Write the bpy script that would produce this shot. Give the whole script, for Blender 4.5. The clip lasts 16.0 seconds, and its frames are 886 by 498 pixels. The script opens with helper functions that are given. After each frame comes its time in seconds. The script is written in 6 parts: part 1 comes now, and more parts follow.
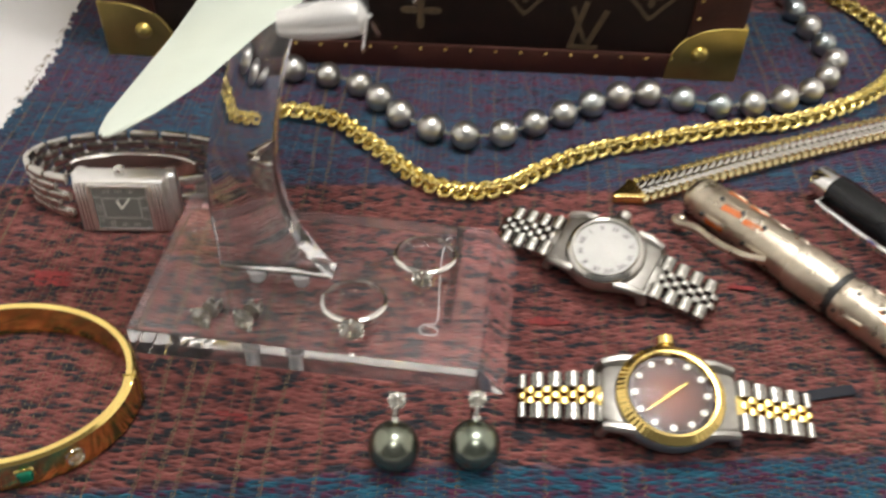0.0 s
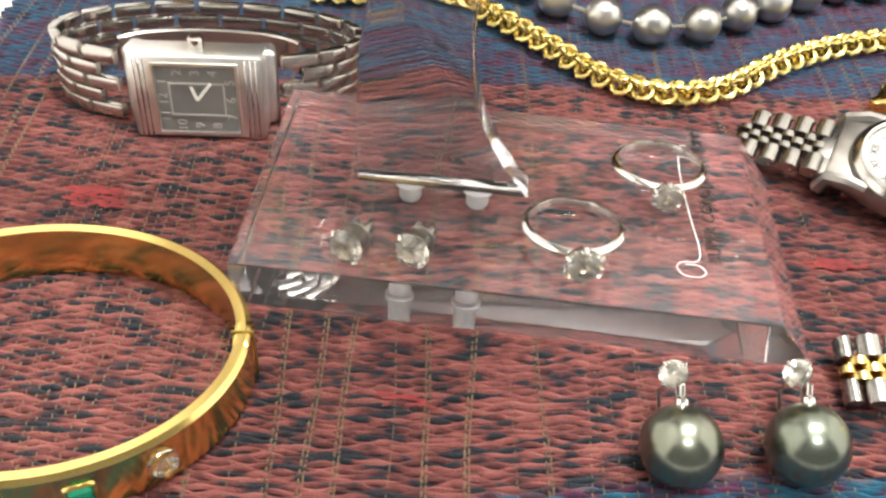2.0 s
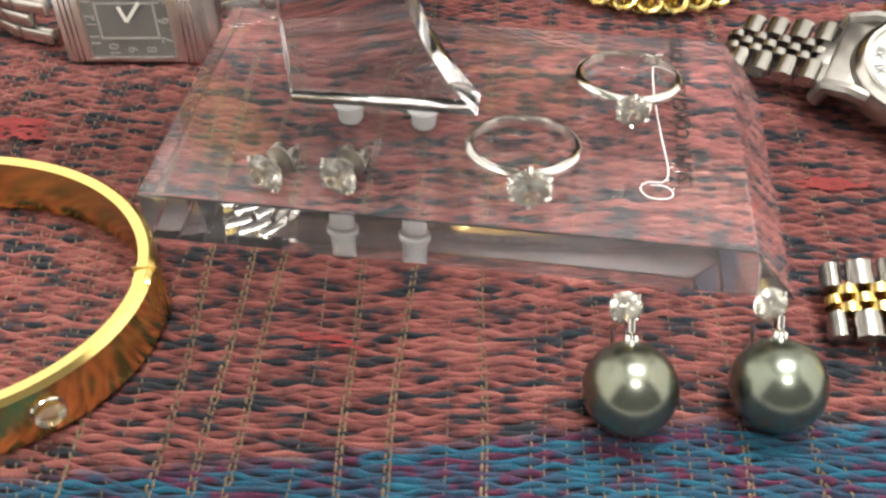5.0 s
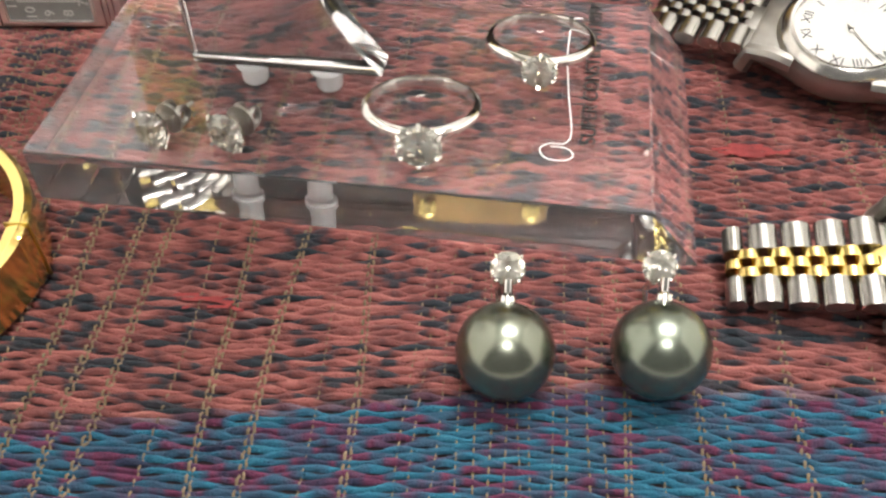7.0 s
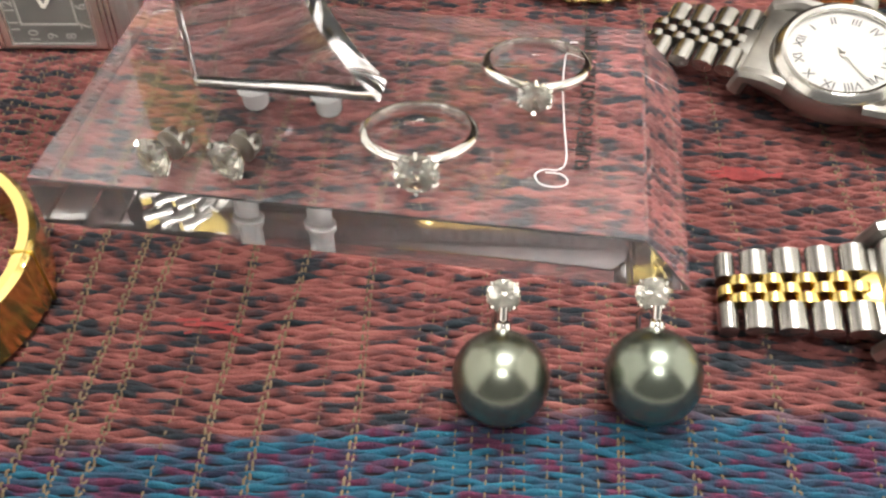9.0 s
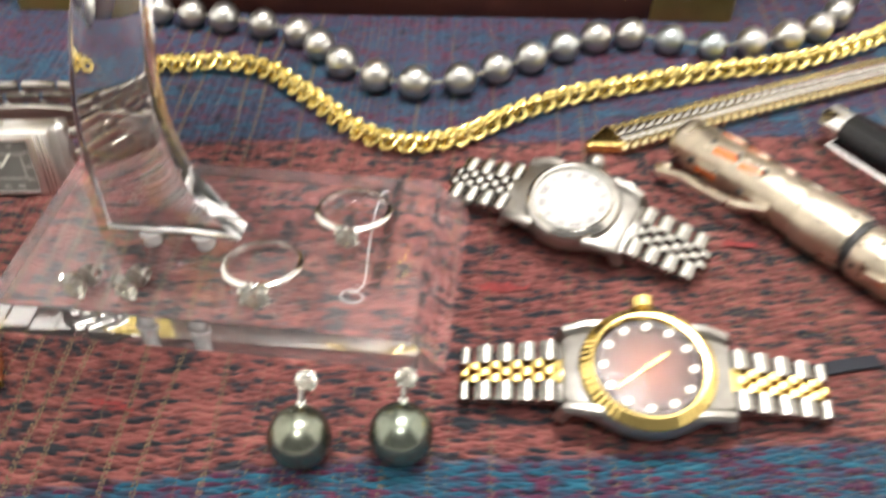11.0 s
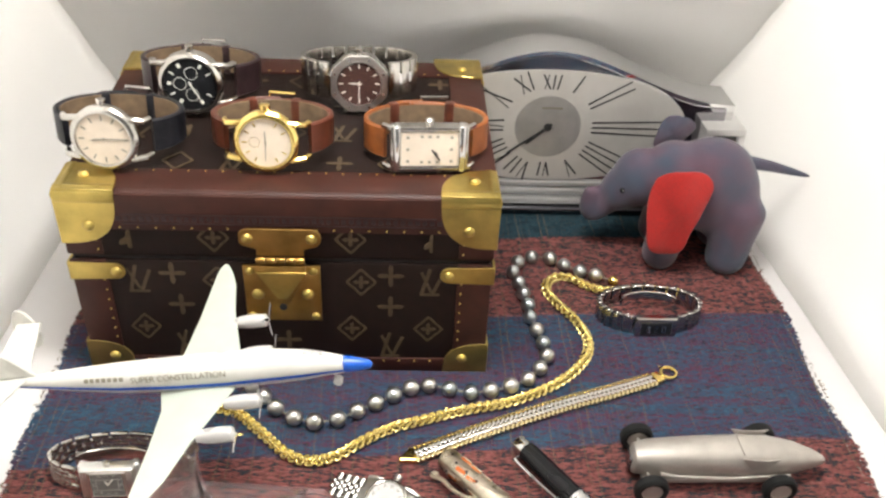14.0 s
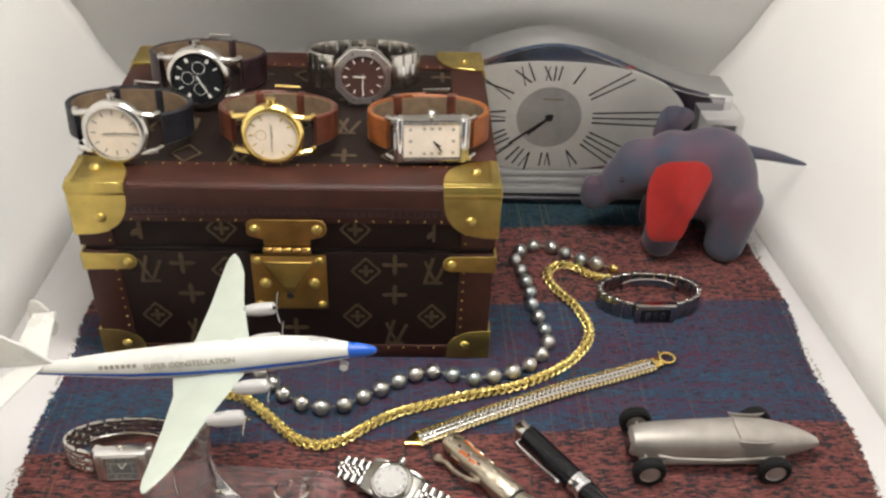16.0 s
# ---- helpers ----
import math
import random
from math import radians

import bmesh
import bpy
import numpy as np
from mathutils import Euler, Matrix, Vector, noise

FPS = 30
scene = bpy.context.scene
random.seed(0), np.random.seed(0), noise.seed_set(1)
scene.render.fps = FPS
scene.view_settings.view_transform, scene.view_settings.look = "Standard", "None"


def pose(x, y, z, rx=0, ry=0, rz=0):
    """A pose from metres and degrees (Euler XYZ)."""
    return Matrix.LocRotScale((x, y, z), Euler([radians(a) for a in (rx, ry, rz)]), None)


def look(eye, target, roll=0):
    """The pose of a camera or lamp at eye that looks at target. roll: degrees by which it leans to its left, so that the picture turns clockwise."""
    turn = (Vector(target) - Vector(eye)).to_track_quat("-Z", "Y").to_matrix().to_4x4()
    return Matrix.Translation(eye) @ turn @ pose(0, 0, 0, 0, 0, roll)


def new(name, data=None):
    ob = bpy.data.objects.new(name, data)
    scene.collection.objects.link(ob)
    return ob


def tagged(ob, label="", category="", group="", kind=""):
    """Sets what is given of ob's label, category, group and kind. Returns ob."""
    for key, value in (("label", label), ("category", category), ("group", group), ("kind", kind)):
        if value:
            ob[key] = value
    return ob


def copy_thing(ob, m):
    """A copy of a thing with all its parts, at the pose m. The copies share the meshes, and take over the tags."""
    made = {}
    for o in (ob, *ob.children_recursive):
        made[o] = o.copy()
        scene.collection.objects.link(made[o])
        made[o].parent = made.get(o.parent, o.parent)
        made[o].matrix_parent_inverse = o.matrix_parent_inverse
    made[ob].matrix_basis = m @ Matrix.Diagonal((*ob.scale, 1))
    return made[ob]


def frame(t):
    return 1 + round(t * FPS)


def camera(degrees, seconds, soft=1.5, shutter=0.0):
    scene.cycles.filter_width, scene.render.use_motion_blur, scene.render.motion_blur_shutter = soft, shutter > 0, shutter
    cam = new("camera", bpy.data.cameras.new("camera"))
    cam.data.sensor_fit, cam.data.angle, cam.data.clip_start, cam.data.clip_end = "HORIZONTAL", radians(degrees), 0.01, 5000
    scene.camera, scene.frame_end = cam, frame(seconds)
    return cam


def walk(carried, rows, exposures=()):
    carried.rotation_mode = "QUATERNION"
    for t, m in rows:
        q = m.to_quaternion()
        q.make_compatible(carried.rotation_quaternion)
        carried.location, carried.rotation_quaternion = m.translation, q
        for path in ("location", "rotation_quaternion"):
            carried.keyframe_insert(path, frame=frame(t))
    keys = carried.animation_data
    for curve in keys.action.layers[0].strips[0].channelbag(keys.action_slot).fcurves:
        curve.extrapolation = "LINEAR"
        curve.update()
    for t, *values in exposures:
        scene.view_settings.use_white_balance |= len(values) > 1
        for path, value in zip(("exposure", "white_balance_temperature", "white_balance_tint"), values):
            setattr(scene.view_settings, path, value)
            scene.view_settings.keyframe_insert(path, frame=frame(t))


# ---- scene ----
cam = camera(52.2, 16.0, soft=2.5, shutter=0.4)
PATH = [
    (0, (0.024, 0.036, 0.206), (-0.004, 1.462, -1.197), 1.9),
    (0.5, (-0.004, 0.054, 0.176), (-0.004, 1.439, -1.266), 4.6),
    (1, (-0.026, 0.068, 0.149), (-0.005, 1.544, -1.2), 5.3),
    (1.5, (-0.03, 0.077, 0.136), (-0.003, 1.531, -1.237), 5.3),
    (2, (-0.032, 0.083, 0.127), (0.012, 1.522, -1.261), 4.4),
    (2.5, (-0.031, 0.084, 0.127), (-0.044, 1.49, -1.296), 3.0),
    (3, (-0.031, 0.087, 0.127), (-0.044, 1.48, -1.308), 2.1),
    (3.2, (-0.032, 0.089, 0.126), (-0.036, 1.485, -1.305), 1.7),
    (5.3, (-0.009, 0.093, 0.109), (-0.086, 1.445, -1.363), -0.3),
    (5.5, (-0.007, 0.092, 0.107), (-0.095, 1.455, -1.353), -0.6),
    (6, (0.001, 0.092, 0.108), (-0.104, 1.445, -1.361), -1.1),
    (6.5, (0.005, 0.092, 0.106), (-0.096, 1.458, -1.352), -0.7),
    (7, (0.008, 0.093, 0.105), (-0.098, 1.448, -1.363), -0.6),
    (7.5, (0.009, 0.095, 0.105), (-0.092, 1.444, -1.368), -0.5),
    (8, (0.008, 0.095, 0.107), (-0.085, 1.447, -1.364), -0.3),
    (10.5, (0.017, 0.085, 0.119), (-0.12, 1.438, -1.347), -1.7),
    (11, (0.045, 0.059, 0.162), (-0.022, 1.509, -1.214), -0.3),
    (11.5, (0.064, 0.03, 0.209), (0.023, 1.538, -1.104), -0.0),
    (12, (0.07, -0.007, 0.271), (0.039, 1.511, -1.03), -0.4),
    (12.5, (0.064, -0.035, 0.334), (0.018, 1.447, -1.008), -1.0),
    (13, (0.064, -0.055, 0.377), (0.14, 1.466, -0.92), 2.2),
    (13.5, (0.071, -0.079, 0.41), (0.091, 1.497, -0.822), 0.8),
    (14, (0.073, -0.085, 0.414), (0.177, 1.533, -0.757), 3.1),
    (14.5, (0.074, -0.084, 0.413), (0.159, 1.524, -0.773), 2.6),
    (15, (0.076, -0.083, 0.41), (0.14, 1.531, -0.768), 1.6),
    (15.5, (0.076, -0.083, 0.411), (0.151, 1.516, -0.787), 2.2),
    (16, (0.075, -0.096, 0.422), (0.164, 1.509, -0.769), 2.5),
]
walk(cam, [(t, look(eye, target, roll)) for t, eye, target, roll in PATH],
     exposures=[(0.0, -0.25), (0.5, 0.3), (1.0, 0.5), (1.5, 0.65), (2.0, 0.63), (3.2, 0.62), (5.3, 0.5), (8.2, 0.46), (10.5, 0.45), (11.0, 0.5), (11.5, 0.2), (12.0, -0.1), (12.5, -0.25), (13.0, -0.15), (13.5, -0.1), (14.0, 0.15), (14.5, 0.25), (15.0, 0.28), (15.5, -0.05), (16.0, -0.28)])

# ---------------------------------------------------------------- world and light
world = bpy.data.worlds.new("room_light")
scene.world = world
world.use_nodes = True
world.node_tree.nodes["Background"].inputs[0].default_value = (1.0, 0.97, 0.93, 1)
world.node_tree.nodes["Background"].inputs[1].default_value = 0.18


def area_lamp(name, m, sx, sy, watts, colour):
    d = bpy.data.lights.new(name, "AREA")
    d.shape, d.size, d.size_y, d.energy, d.color = "RECTANGLE", sx, sy, watts, colour
    ob = new(name, d)
    ob.matrix_world = m
    return ob


# one lamp panel under the middle of the tent's roof, a lamp outside each fabric side, and an added, unseen fill lamp
# above the open front
area_lamp("tent_lamp", look((0.078, 0.26, 0.588), (0.085, 0.26, 0.0)), 0.12, 0.22, 3.0, (1.0, 0.98, 0.95))
area_lamp("side_lamp_left", look((-0.85, 0.22, 0.42), (-0.20, 0.30, 0.22)), 0.35, 0.35, 15.0, (1.0, 0.98, 0.95))
area_lamp("side_lamp_right", look((1.02, 0.22, 0.42), (0.38, 0.32, 0.22)), 0.35, 0.35, 15.5, (1.0, 0.98, 0.95))
area_lamp("front_fill_lamp", look((0.1, -0.55, 1.75), (0.1, 0.2, 0.0)), 0.5, 0.5, 15.0, (1.0, 0.97, 0.92))


# ---------------------------------------------------------------- materials
def material(name, colour, rough=0.5, metal=0.0, noise_scale=0.0, vary=0.0, bump=0.0, bump_scale=None, **extra):
    m = bpy.data.materials.new(name)
    m.use_nodes = True
    nt = m.node_tree
    b = nt.nodes["Principled BSDF"]
    b.inputs["Base Color"].default_value = (*colour, 1)
    b.inputs["Roughness"].default_value = rough
    b.inputs["Metallic"].default_value = metal
    for k, v in extra.items():
        b.inputs[k.replace("_", " ")].default_value = v
    if noise_scale:
        tc = nt.nodes.new("ShaderNodeTexCoord")
        n = nt.nodes.new("ShaderNodeTexNoise")
        n.inputs["Scale"].default_value, n.inputs["Detail"].default_value = noise_scale, 4
        nt.links.new(tc.outputs["Object"], n.inputs["Vector"])
        if vary:
            r = nt.nodes.new("ShaderNodeValToRGB")
            r.color_ramp.elements[0].position, r.color_ramp.elements[1].position = 0.3, 0.7
            r.color_ramp.elements[0].color = (*[c * (1 - vary) for c in colour], 1)
            r.color_ramp.elements[1].color = (*[min(1, c * (1 + vary)) for c in colour], 1)
            nt.links.new(n.outputs["Fac"], r.inputs["Fac"])
            nt.links.new(r.outputs["Color"], b.inputs["Base Color"])
            mr = nt.nodes.new("ShaderNodeMapRange")
            mr.inputs["To Min"].default_value, mr.inputs["To Max"].default_value = max(0.02, rough * 0.8), min(1, rough * 1.25)
            nt.links.new(n.outputs["Fac"], mr.inputs["Value"])
            nt.links.new(mr.outputs["Result"], b.inputs["Roughness"])
        if bump:
            n2 = nt.nodes.new("ShaderNodeTexNoise")
            n2.inputs["Scale"].default_value, n2.inputs["Detail"].default_value = bump_scale or noise_scale * 6, 3
            nt.links.new(tc.outputs["Object"], n2.inputs["Vector"])
            bp = nt.nodes.new("ShaderNodeBump")
            bp.inputs["Strength"].default_value, bp.inputs["Distance"].default_value = bump, 0.0004
            nt.links.new(n2.outputs["Fac"], bp.inputs["Height"])
            nt.links.new(bp.outputs["Normal"], b.inputs["Normal"])
    return m


GOLD = material("gold", (0.88, 0.66, 0.23), 0.17, 1.0, 90, 0.10)
GOLD_CHAIN = material("gold_chain", (0.80, 0.65, 0.24), 0.26, 1.0, 300, 0.12)
BRASS = material("aged_brass", (0.56, 0.43, 0.13), 0.30, 1.0, 60, 0.22, 0.15, 900)
STEEL = material("steel", (0.62, 0.60, 0.56), 0.20, 1.0, 200, 0.08)
STEEL_BRUSHED = material("steel_brushed", (0.38, 0.365, 0.335), 0.32, 1.0, 300, 0.12, 0.1, 2500)
LINK_STEEL = material("darker_link_steel", (0.33, 0.315, 0.29), 0.25, 1.0, 90, 0.06)
STEEL_SMOKY = material("smoky_steel", (0.42, 0.42, 0.42), 0.20, 1.0, 200, 0.15)
STEEL_DARK = material("steel_dark", (0.22, 0.22, 0.24), 0.18, 1.0, 200, 0.15)
WHITE_GOLD = material("white_gold", (0.80, 0.78, 0.74), 0.10, 1.0)
BRIGHT_STEEL = material("satin_bright_steel", (0.86, 0.85, 0.83), 0.34, 1.0, 300, 0.05)
DIM_MARK = material("dim_marker", (0.34, 0.33, 0.30), 0.5)
CHROME = material("chrome", (0.78, 0.78, 0.78), 0.06, 1.0)
SILVER_PEN = material("engraved_silver", (0.60, 0.53, 0.42), 0.28, 1.0, 250, 0.15, 0.5, 1400)
PEWTER = material("cast_pewter", (0.42, 0.39, 0.35), 0.46, 0.55, 80, 0.12, 0.12, 600)
ACRYLIC = material("clear_acrylic", (0.97, 0.96, 0.97), 0.02, 0.0, Transmission_Weight=0.985, IOR=1.49)
FROSTED = material("frosted_acrylic", (0.95, 0.95, 0.95), 0.35, 0.0, Transmission_Weight=0.30, IOR=1.49)
CRYSTAL = material("watch_crystal", (1, 1, 1), 0.01, 0.0, Transmission_Weight=1.0, IOR=1.12)
DIAMOND = material("diamond", (0.96, 0.93, 0.82), 0.0, 0.0, Transmission_Weight=0.93, IOR=2.0)
EMERALD = material("emerald", (0.015, 0.25, 0.13), 0.05, 0.0, Transmission_Weight=0.4, IOR=1.57)
RUBBER = material("tyre_rubber", (0.010, 0.010, 0.010), 0.75, 0.0, 300, 0.3, 0.2, Specular_IOR_Level=0.25)
BLACK_LACQUER = material("black_lacquer", (0.008, 0.008, 0.009), 0.12, 0.0, 40, 0.3, Specular_IOR_Level=0.35)
BLACK_LEATHER = material("black_leather", (0.014, 0.014, 0.018), 0.46, 0.0, 150, 0.4, 0.6, 900, Specular_IOR_Level=0.3)
DARK_BROWN_LEATHER = material("dark_brown_leather", (0.030, 0.014, 0.016), 0.34, 0.0, 150, 0.4, 0.6, 700)
RED_BROWN_LEATHER = material("red_brown_leather", (0.105, 0.028, 0.014), 0.36, 0.0, 120, 0.35, 0.6, 700)
TAN_LEATHER = material("tan_leather", (0.27, 0.080, 0.017), 0.45, 0.0, 100, 0.3, 0.5, 900)
LINING = material("strap_lining", (0.20, 0.135, 0.080), 0.8, 0.0, 200, 0.2, 0.3)
TRUNK_LEATHER = material("trunk_leather", (0.048, 0.0135, 0.0082), 0.48, 0.0, 70, 0.25, 0.4, 700, Specular_IOR_Level=0.35)
CANVAS = material("coated_canvas", (0.0145, 0.0068, 0.0050), 0.58, 0.0, 140, 0.3, 0.5, 1800, Specular_IOR_Level=0.22)
LOCK_BRASS = material("bronzed_brass", (0.42, 0.255, 0.075), 0.34, 1.0, 70, 0.25, 0.15, 900)
BAR_STEEL = material("satin_bar", (0.66, 0.65, 0.63), 0.48, 0.6, 60, 0.06)
MOTIF = material("canvas_print", (0.074, 0.048, 0.022), 0.50, 0.0, 400, 0.3)
WHITE_PAINT = material("white_enamel", (0.66, 0.65, 0.60), 0.28, 0.0, 60, 0.05, 0.06, 500)
WING_PAINT = material("pale_green_white_enamel", (0.45, 0.49, 0.42), 0.30, 0.0, 60, 0.06, 0.06, 500)
BLUE_PAINT = material("blue_enamel", (0.012, 0.10, 0.50), 0.28, 0.0, 100, 0.1)
GREY_PAINT = material("silver_enamel", (0.58, 0.57, 0.55), 0.28, 0.35, 100, 0.08)
INK = material("black_print", (0.02, 0.02, 0.02), 0.5)
INK_GREY = material("grey_print", (0.28, 0.26, 0.20), 0.5)
ETCH = material("etched_line", (0.86, 0.86, 0.86), 0.6)
DIAL_CREAM = material("cream_dial", (0.72, 0.62, 0.50), 0.35, 0.0, 120, 0.06)
DIAL_WHITE = material("white_dial", (0.38, 0.37, 0.34), 0.35, 0.0, 120, 0.05)
DIAL_BLACK = material("black_dial", (0.010, 0.011, 0.013), 0.30, 0.0, 120, 0.2)
DIAL_BROWN = material("brown_dial", (0.060, 0.026, 0.020), 0.32, 0.0, 900, 0.35, 0.5, 1500)
DIAL_GREY = material("grey_dial", (0.16, 0.155, 0.145), 0.38, 0.0, 120, 0.1)
LUME = material("pale_marker", (0.80, 0.78, 0.70), 0.4)
CLOCK_FACE = material("silvered_clock_face", (0.60, 0.58, 0.54), 0.34, 0.35, 50, 0.06)
CLOCK_CENTRE = material("turned_clock_centre", (0.42, 0.41, 0.39), 0.30, 0.6, 70, 0.10)


def fabric_material():
    """White tent cloth that lets half of the lamps' light through."""
    m = material("white_tent_fabric", (0.86, 0.85, 0.83), 0.8, 0.0, 9, 0.03, 0.25, 60)
    nt = m.node_tree
    tr = nt.nodes.new("ShaderNodeBsdfTranslucent")
    tr.inputs["Color"].default_value = (0.88, 0.87, 0.85, 1)
    mx = nt.nodes.new("ShaderNodeMixShader")
    mx.inputs[0].default_value = 0.45
    nt.links.new(nt.nodes["Principled BSDF"].outputs[0], mx.inputs[1])
    nt.links.new(tr.outputs[0], mx.inputs[2])
    nt.links.new(mx.outputs[0], nt.nodes["Material Output"].inputs["Surface"])
    return m


TENT = fabric_material()
TENT_BACK = material("white_sweep_sheet", (0.86, 0.85, 0.83), 0.75, 0.0, 7, 0.03, 0.15, 40)
TENT_FLOOR = material("white_sheet", (0.72, 0.70, 0.69), 0.6, 0.0, 12, 0.04, 0.1, 60)
TABLE_WOOD = material("table_wood", (0.22, 0.13, 0.07), 0.45, 0.0, 14, 0.25, 0.2)
FELT_RED = material("red_felt", (0.40, 0.014, 0.010), 0.95, 0.0, 500, 0.15, 0.6, 1500, Sheen_Weight=0.2)
ORANGE = material("orange_enamel", (0.62, 0.16, 0.04), 0.25, 0.0, 100, 0.1)
EYE_BLACK = material("black_bead", (0.01, 0.01, 0.01), 0.15)


def pearl_material(name, a, b, c, rough):
    m = material(name, a, rough, 0.96, Coat_Weight=0.22, Coat_Roughness=0.05)
    nt = m.node_tree
    bs = nt.nodes["Principled BSDF"]
    oi = nt.nodes.new("ShaderNodeObjectInfo")
    r = nt.nodes.new("ShaderNodeValToRGB")
    r.color_ramp.elements[0].color, r.color_ramp.elements[1].color = (*a, 1), (*c, 1)
    e = r.color_ramp.elements.new(0.5)
    e.color = (*b, 1)
    nt.links.new(oi.outputs["Random"], r.inputs["Fac"])
    nt.links.new(r.outputs["Color"], bs.inputs["Base Color"])
    return m


PEARL = pearl_material("tahitian_pearl", (0.50, 0.52, 0.51), (0.62, 0.60, 0.57), (0.45, 0.51, 0.53), 0.31)
PEARL_GREEN = pearl_material("green_tahitian_pearl", (0.210, 0.236, 0.178), (0.220, 0.233, 0.184), (0.202, 0.240, 0.192), 0.27)


def plush_material():
    """Shot blue and violet cloth of the toy elephant."""
    m = material("violet_blue_plush", (0.16, 0.13, 0.19), 0.9, 0.0, Sheen_Weight=0.25)
    nt = m.node_tree
    b = nt.nodes["Principled BSDF"]
    tc = nt.nodes.new("ShaderNodeTexCoord")
    n = nt.nodes.new("ShaderNodeTexNoise")
    n.inputs["Scale"].default_value = 28
    r = nt.nodes.new("ShaderNodeValToRGB")
    r.color_ramp.elements[0].position, r.color_ramp.elements[1].position = 0.35, 0.68
    r.color_ramp.elements[0].color, r.color_ramp.elements[1].color = (0.120, 0.066, 0.092, 1), (0.062, 0.076, 0.112, 1)
    nt.links.new(tc.outputs["Object"], n.inputs["Vector"])
    nt.links.new(n.outputs["Fac"], r.inputs["Fac"])
    nt.links.new(r.outputs["Color"], b.inputs["Base Color"])
    n2 = nt.nodes.new("ShaderNodeTexNoise")
    n2.inputs["Scale"].default_value = 900
    bp = nt.nodes.new("ShaderNodeBump")
    bp.inputs["Strength"].default_value, bp.inputs["Distance"].default_value = 0.5, 0.0005
    nt.links.new(tc.outputs["Object"], n2.inputs["Vector"])
    nt.links.new(n2.outputs["Fac"], bp.inputs["Height"])
    nt.links.new(bp.outputs["Normal"], b.inputs["Normal"])
    return m


PLUSH = plush_material()


def cloth_material():
    """Hand-woven yarn: colours follow the weft row (v) and mottle along the yarn (u)."""
    m = material("handwoven_yarn", (0.3, 0.05, 0.05), 0.85, 0.0, Specular_IOR_Level=0.25)
    nt = m.node_tree
    b = nt.nodes["Principled BSDF"]
    L = nt.links.new
    uv = nt.nodes.new("ShaderNodeUVMap")
    uv.uv_map = "weave"
    sep = nt.nodes.new("ShaderNodeSeparateXYZ")
    L(uv.outputs["UV"], sep.inputs[0])

    def noise_at(su, sv, seed):
        mu, mv = nt.nodes.new("ShaderNodeMath"), nt.nodes.new("ShaderNodeMath")
        mu.operation = mv.operation = "MULTIPLY"
        mu.inputs[1].default_value, mv.inputs[1].default_value = su, sv
        L(sep.outputs[0], mu.inputs[0])
        L(sep.outputs[1], mv.inputs[0])
        c = nt.nodes.new("ShaderNodeCombineXYZ")
        c.inputs[2].default_value = seed
        L(mu.outputs[0], c.inputs[0])
        L(mv.outputs[0], c.inputs[1])
        n = nt.nodes.new("ShaderNodeTexNoise")
        n.inputs["Scale"].default_value, n.inputs["Detail"].default_value = 1.0, 2.5
        L(c.outputs[0], n.inputs["Vector"])
        return n.outputs["Fac"]

    def ramp(fac, stops):
        r = nt.nodes.new("ShaderNodeValToRGB")
        r.color_ramp.elements.remove(r.color_ramp.elements[1])
        r.color_ramp.elements[0].position, r.color_ramp.elements[0].color = stops[0][0], (*stops[0][1], 1)
        for p, c in stops[1:]:
            r.color_ramp.elements.new(p).color = (*c, 1)
        L(fac, r.inputs["Fac"])
        return r.outputs["Color"]

    fine = noise_at(125.0, 3.71, 0.0)
    red = ramp(fine, [(0.33, (0.024, 0.033, 0.041)), (0.42, (0.042, 0.040, 0.048)), (0.47, (0.14, 0.050, 0.048)), (0.57, (0.265, 0.090, 0.081)), (0.70, (0.335, 0.128, 0.110))])
    blue = ramp(fine, [(0.33, (0.018, 0.024, 0.050)), (0.42, (0.115, 0.026, 0.060)), (0.48, (0.036, 0.055, 0.095)), (0.60, (0.018, 0.105, 0.165)), (0.75, (0.030, 0.145, 0.205))])
    plum = ramp(fine, [(0.34, (0.036, 0.034, 0.056)), (0.43, (0.13, 0.040, 0.072)), (0.50, (0.070, 0.056, 0.105)), (0.62, (0.052, 0.078, 0.140)), (0.74, (0.065, 0.10, 0.17))])
    slate = ramp(fine, [(0.34, (0.030, 0.044, 0.070)), (0.42, (0.085, 0.048, 0.080)), (0.48, (0.042, 0.070, 0.120)), (0.60, (0.036, 0.108, 0.172)), (0.74, (0.050, 0.140, 0.205))])
    teal = ramp(fine, [(0.35, (0.015, 0.030, 0.045)), (0.6, (0.030, 0.075, 0.095))])

    def mix(fac, a, c):
        n = nt.nodes.new("ShaderNodeMix")
        n.data_type = "RGBA"
        L(fac, n.inputs[0])
        L(a, n.inputs[6])
        L(c, n.inputs[7])
        return n.outputs[2]

    band = nt.nodes.new("ShaderNodeMapRange")
    band.inputs["From Min"].default_value, band.inputs["From Max"].default_value = 0.42, 0.58
    L(noise_at(2.2, 0.075, 3.0), band.inputs["Value"])
    violet = mix(band.outputs["Result"], plum, slate)

    # wavering stripe bounds: rows are 1.1 mm apart, row 0 lies at y = 0.10
    wob = noise_at(7.0, 0.01, 5.0)
    ws = nt.nodes.new("ShaderNodeMath")
    ws.operation = "MULTIPLY_ADD"
    ws.inputs[1].default_value, ws.inputs[2].default_value = 8.0, -4.0
    L(wob, ws.inputs[0])
    wob2 = noise_at(160.0, 2.9, 9.0)
    ws2 = nt.nodes.new("ShaderNodeMath")
    ws2.operation = "MULTIPLY_ADD"
    ws2.inputs[1].default_value = 3.0
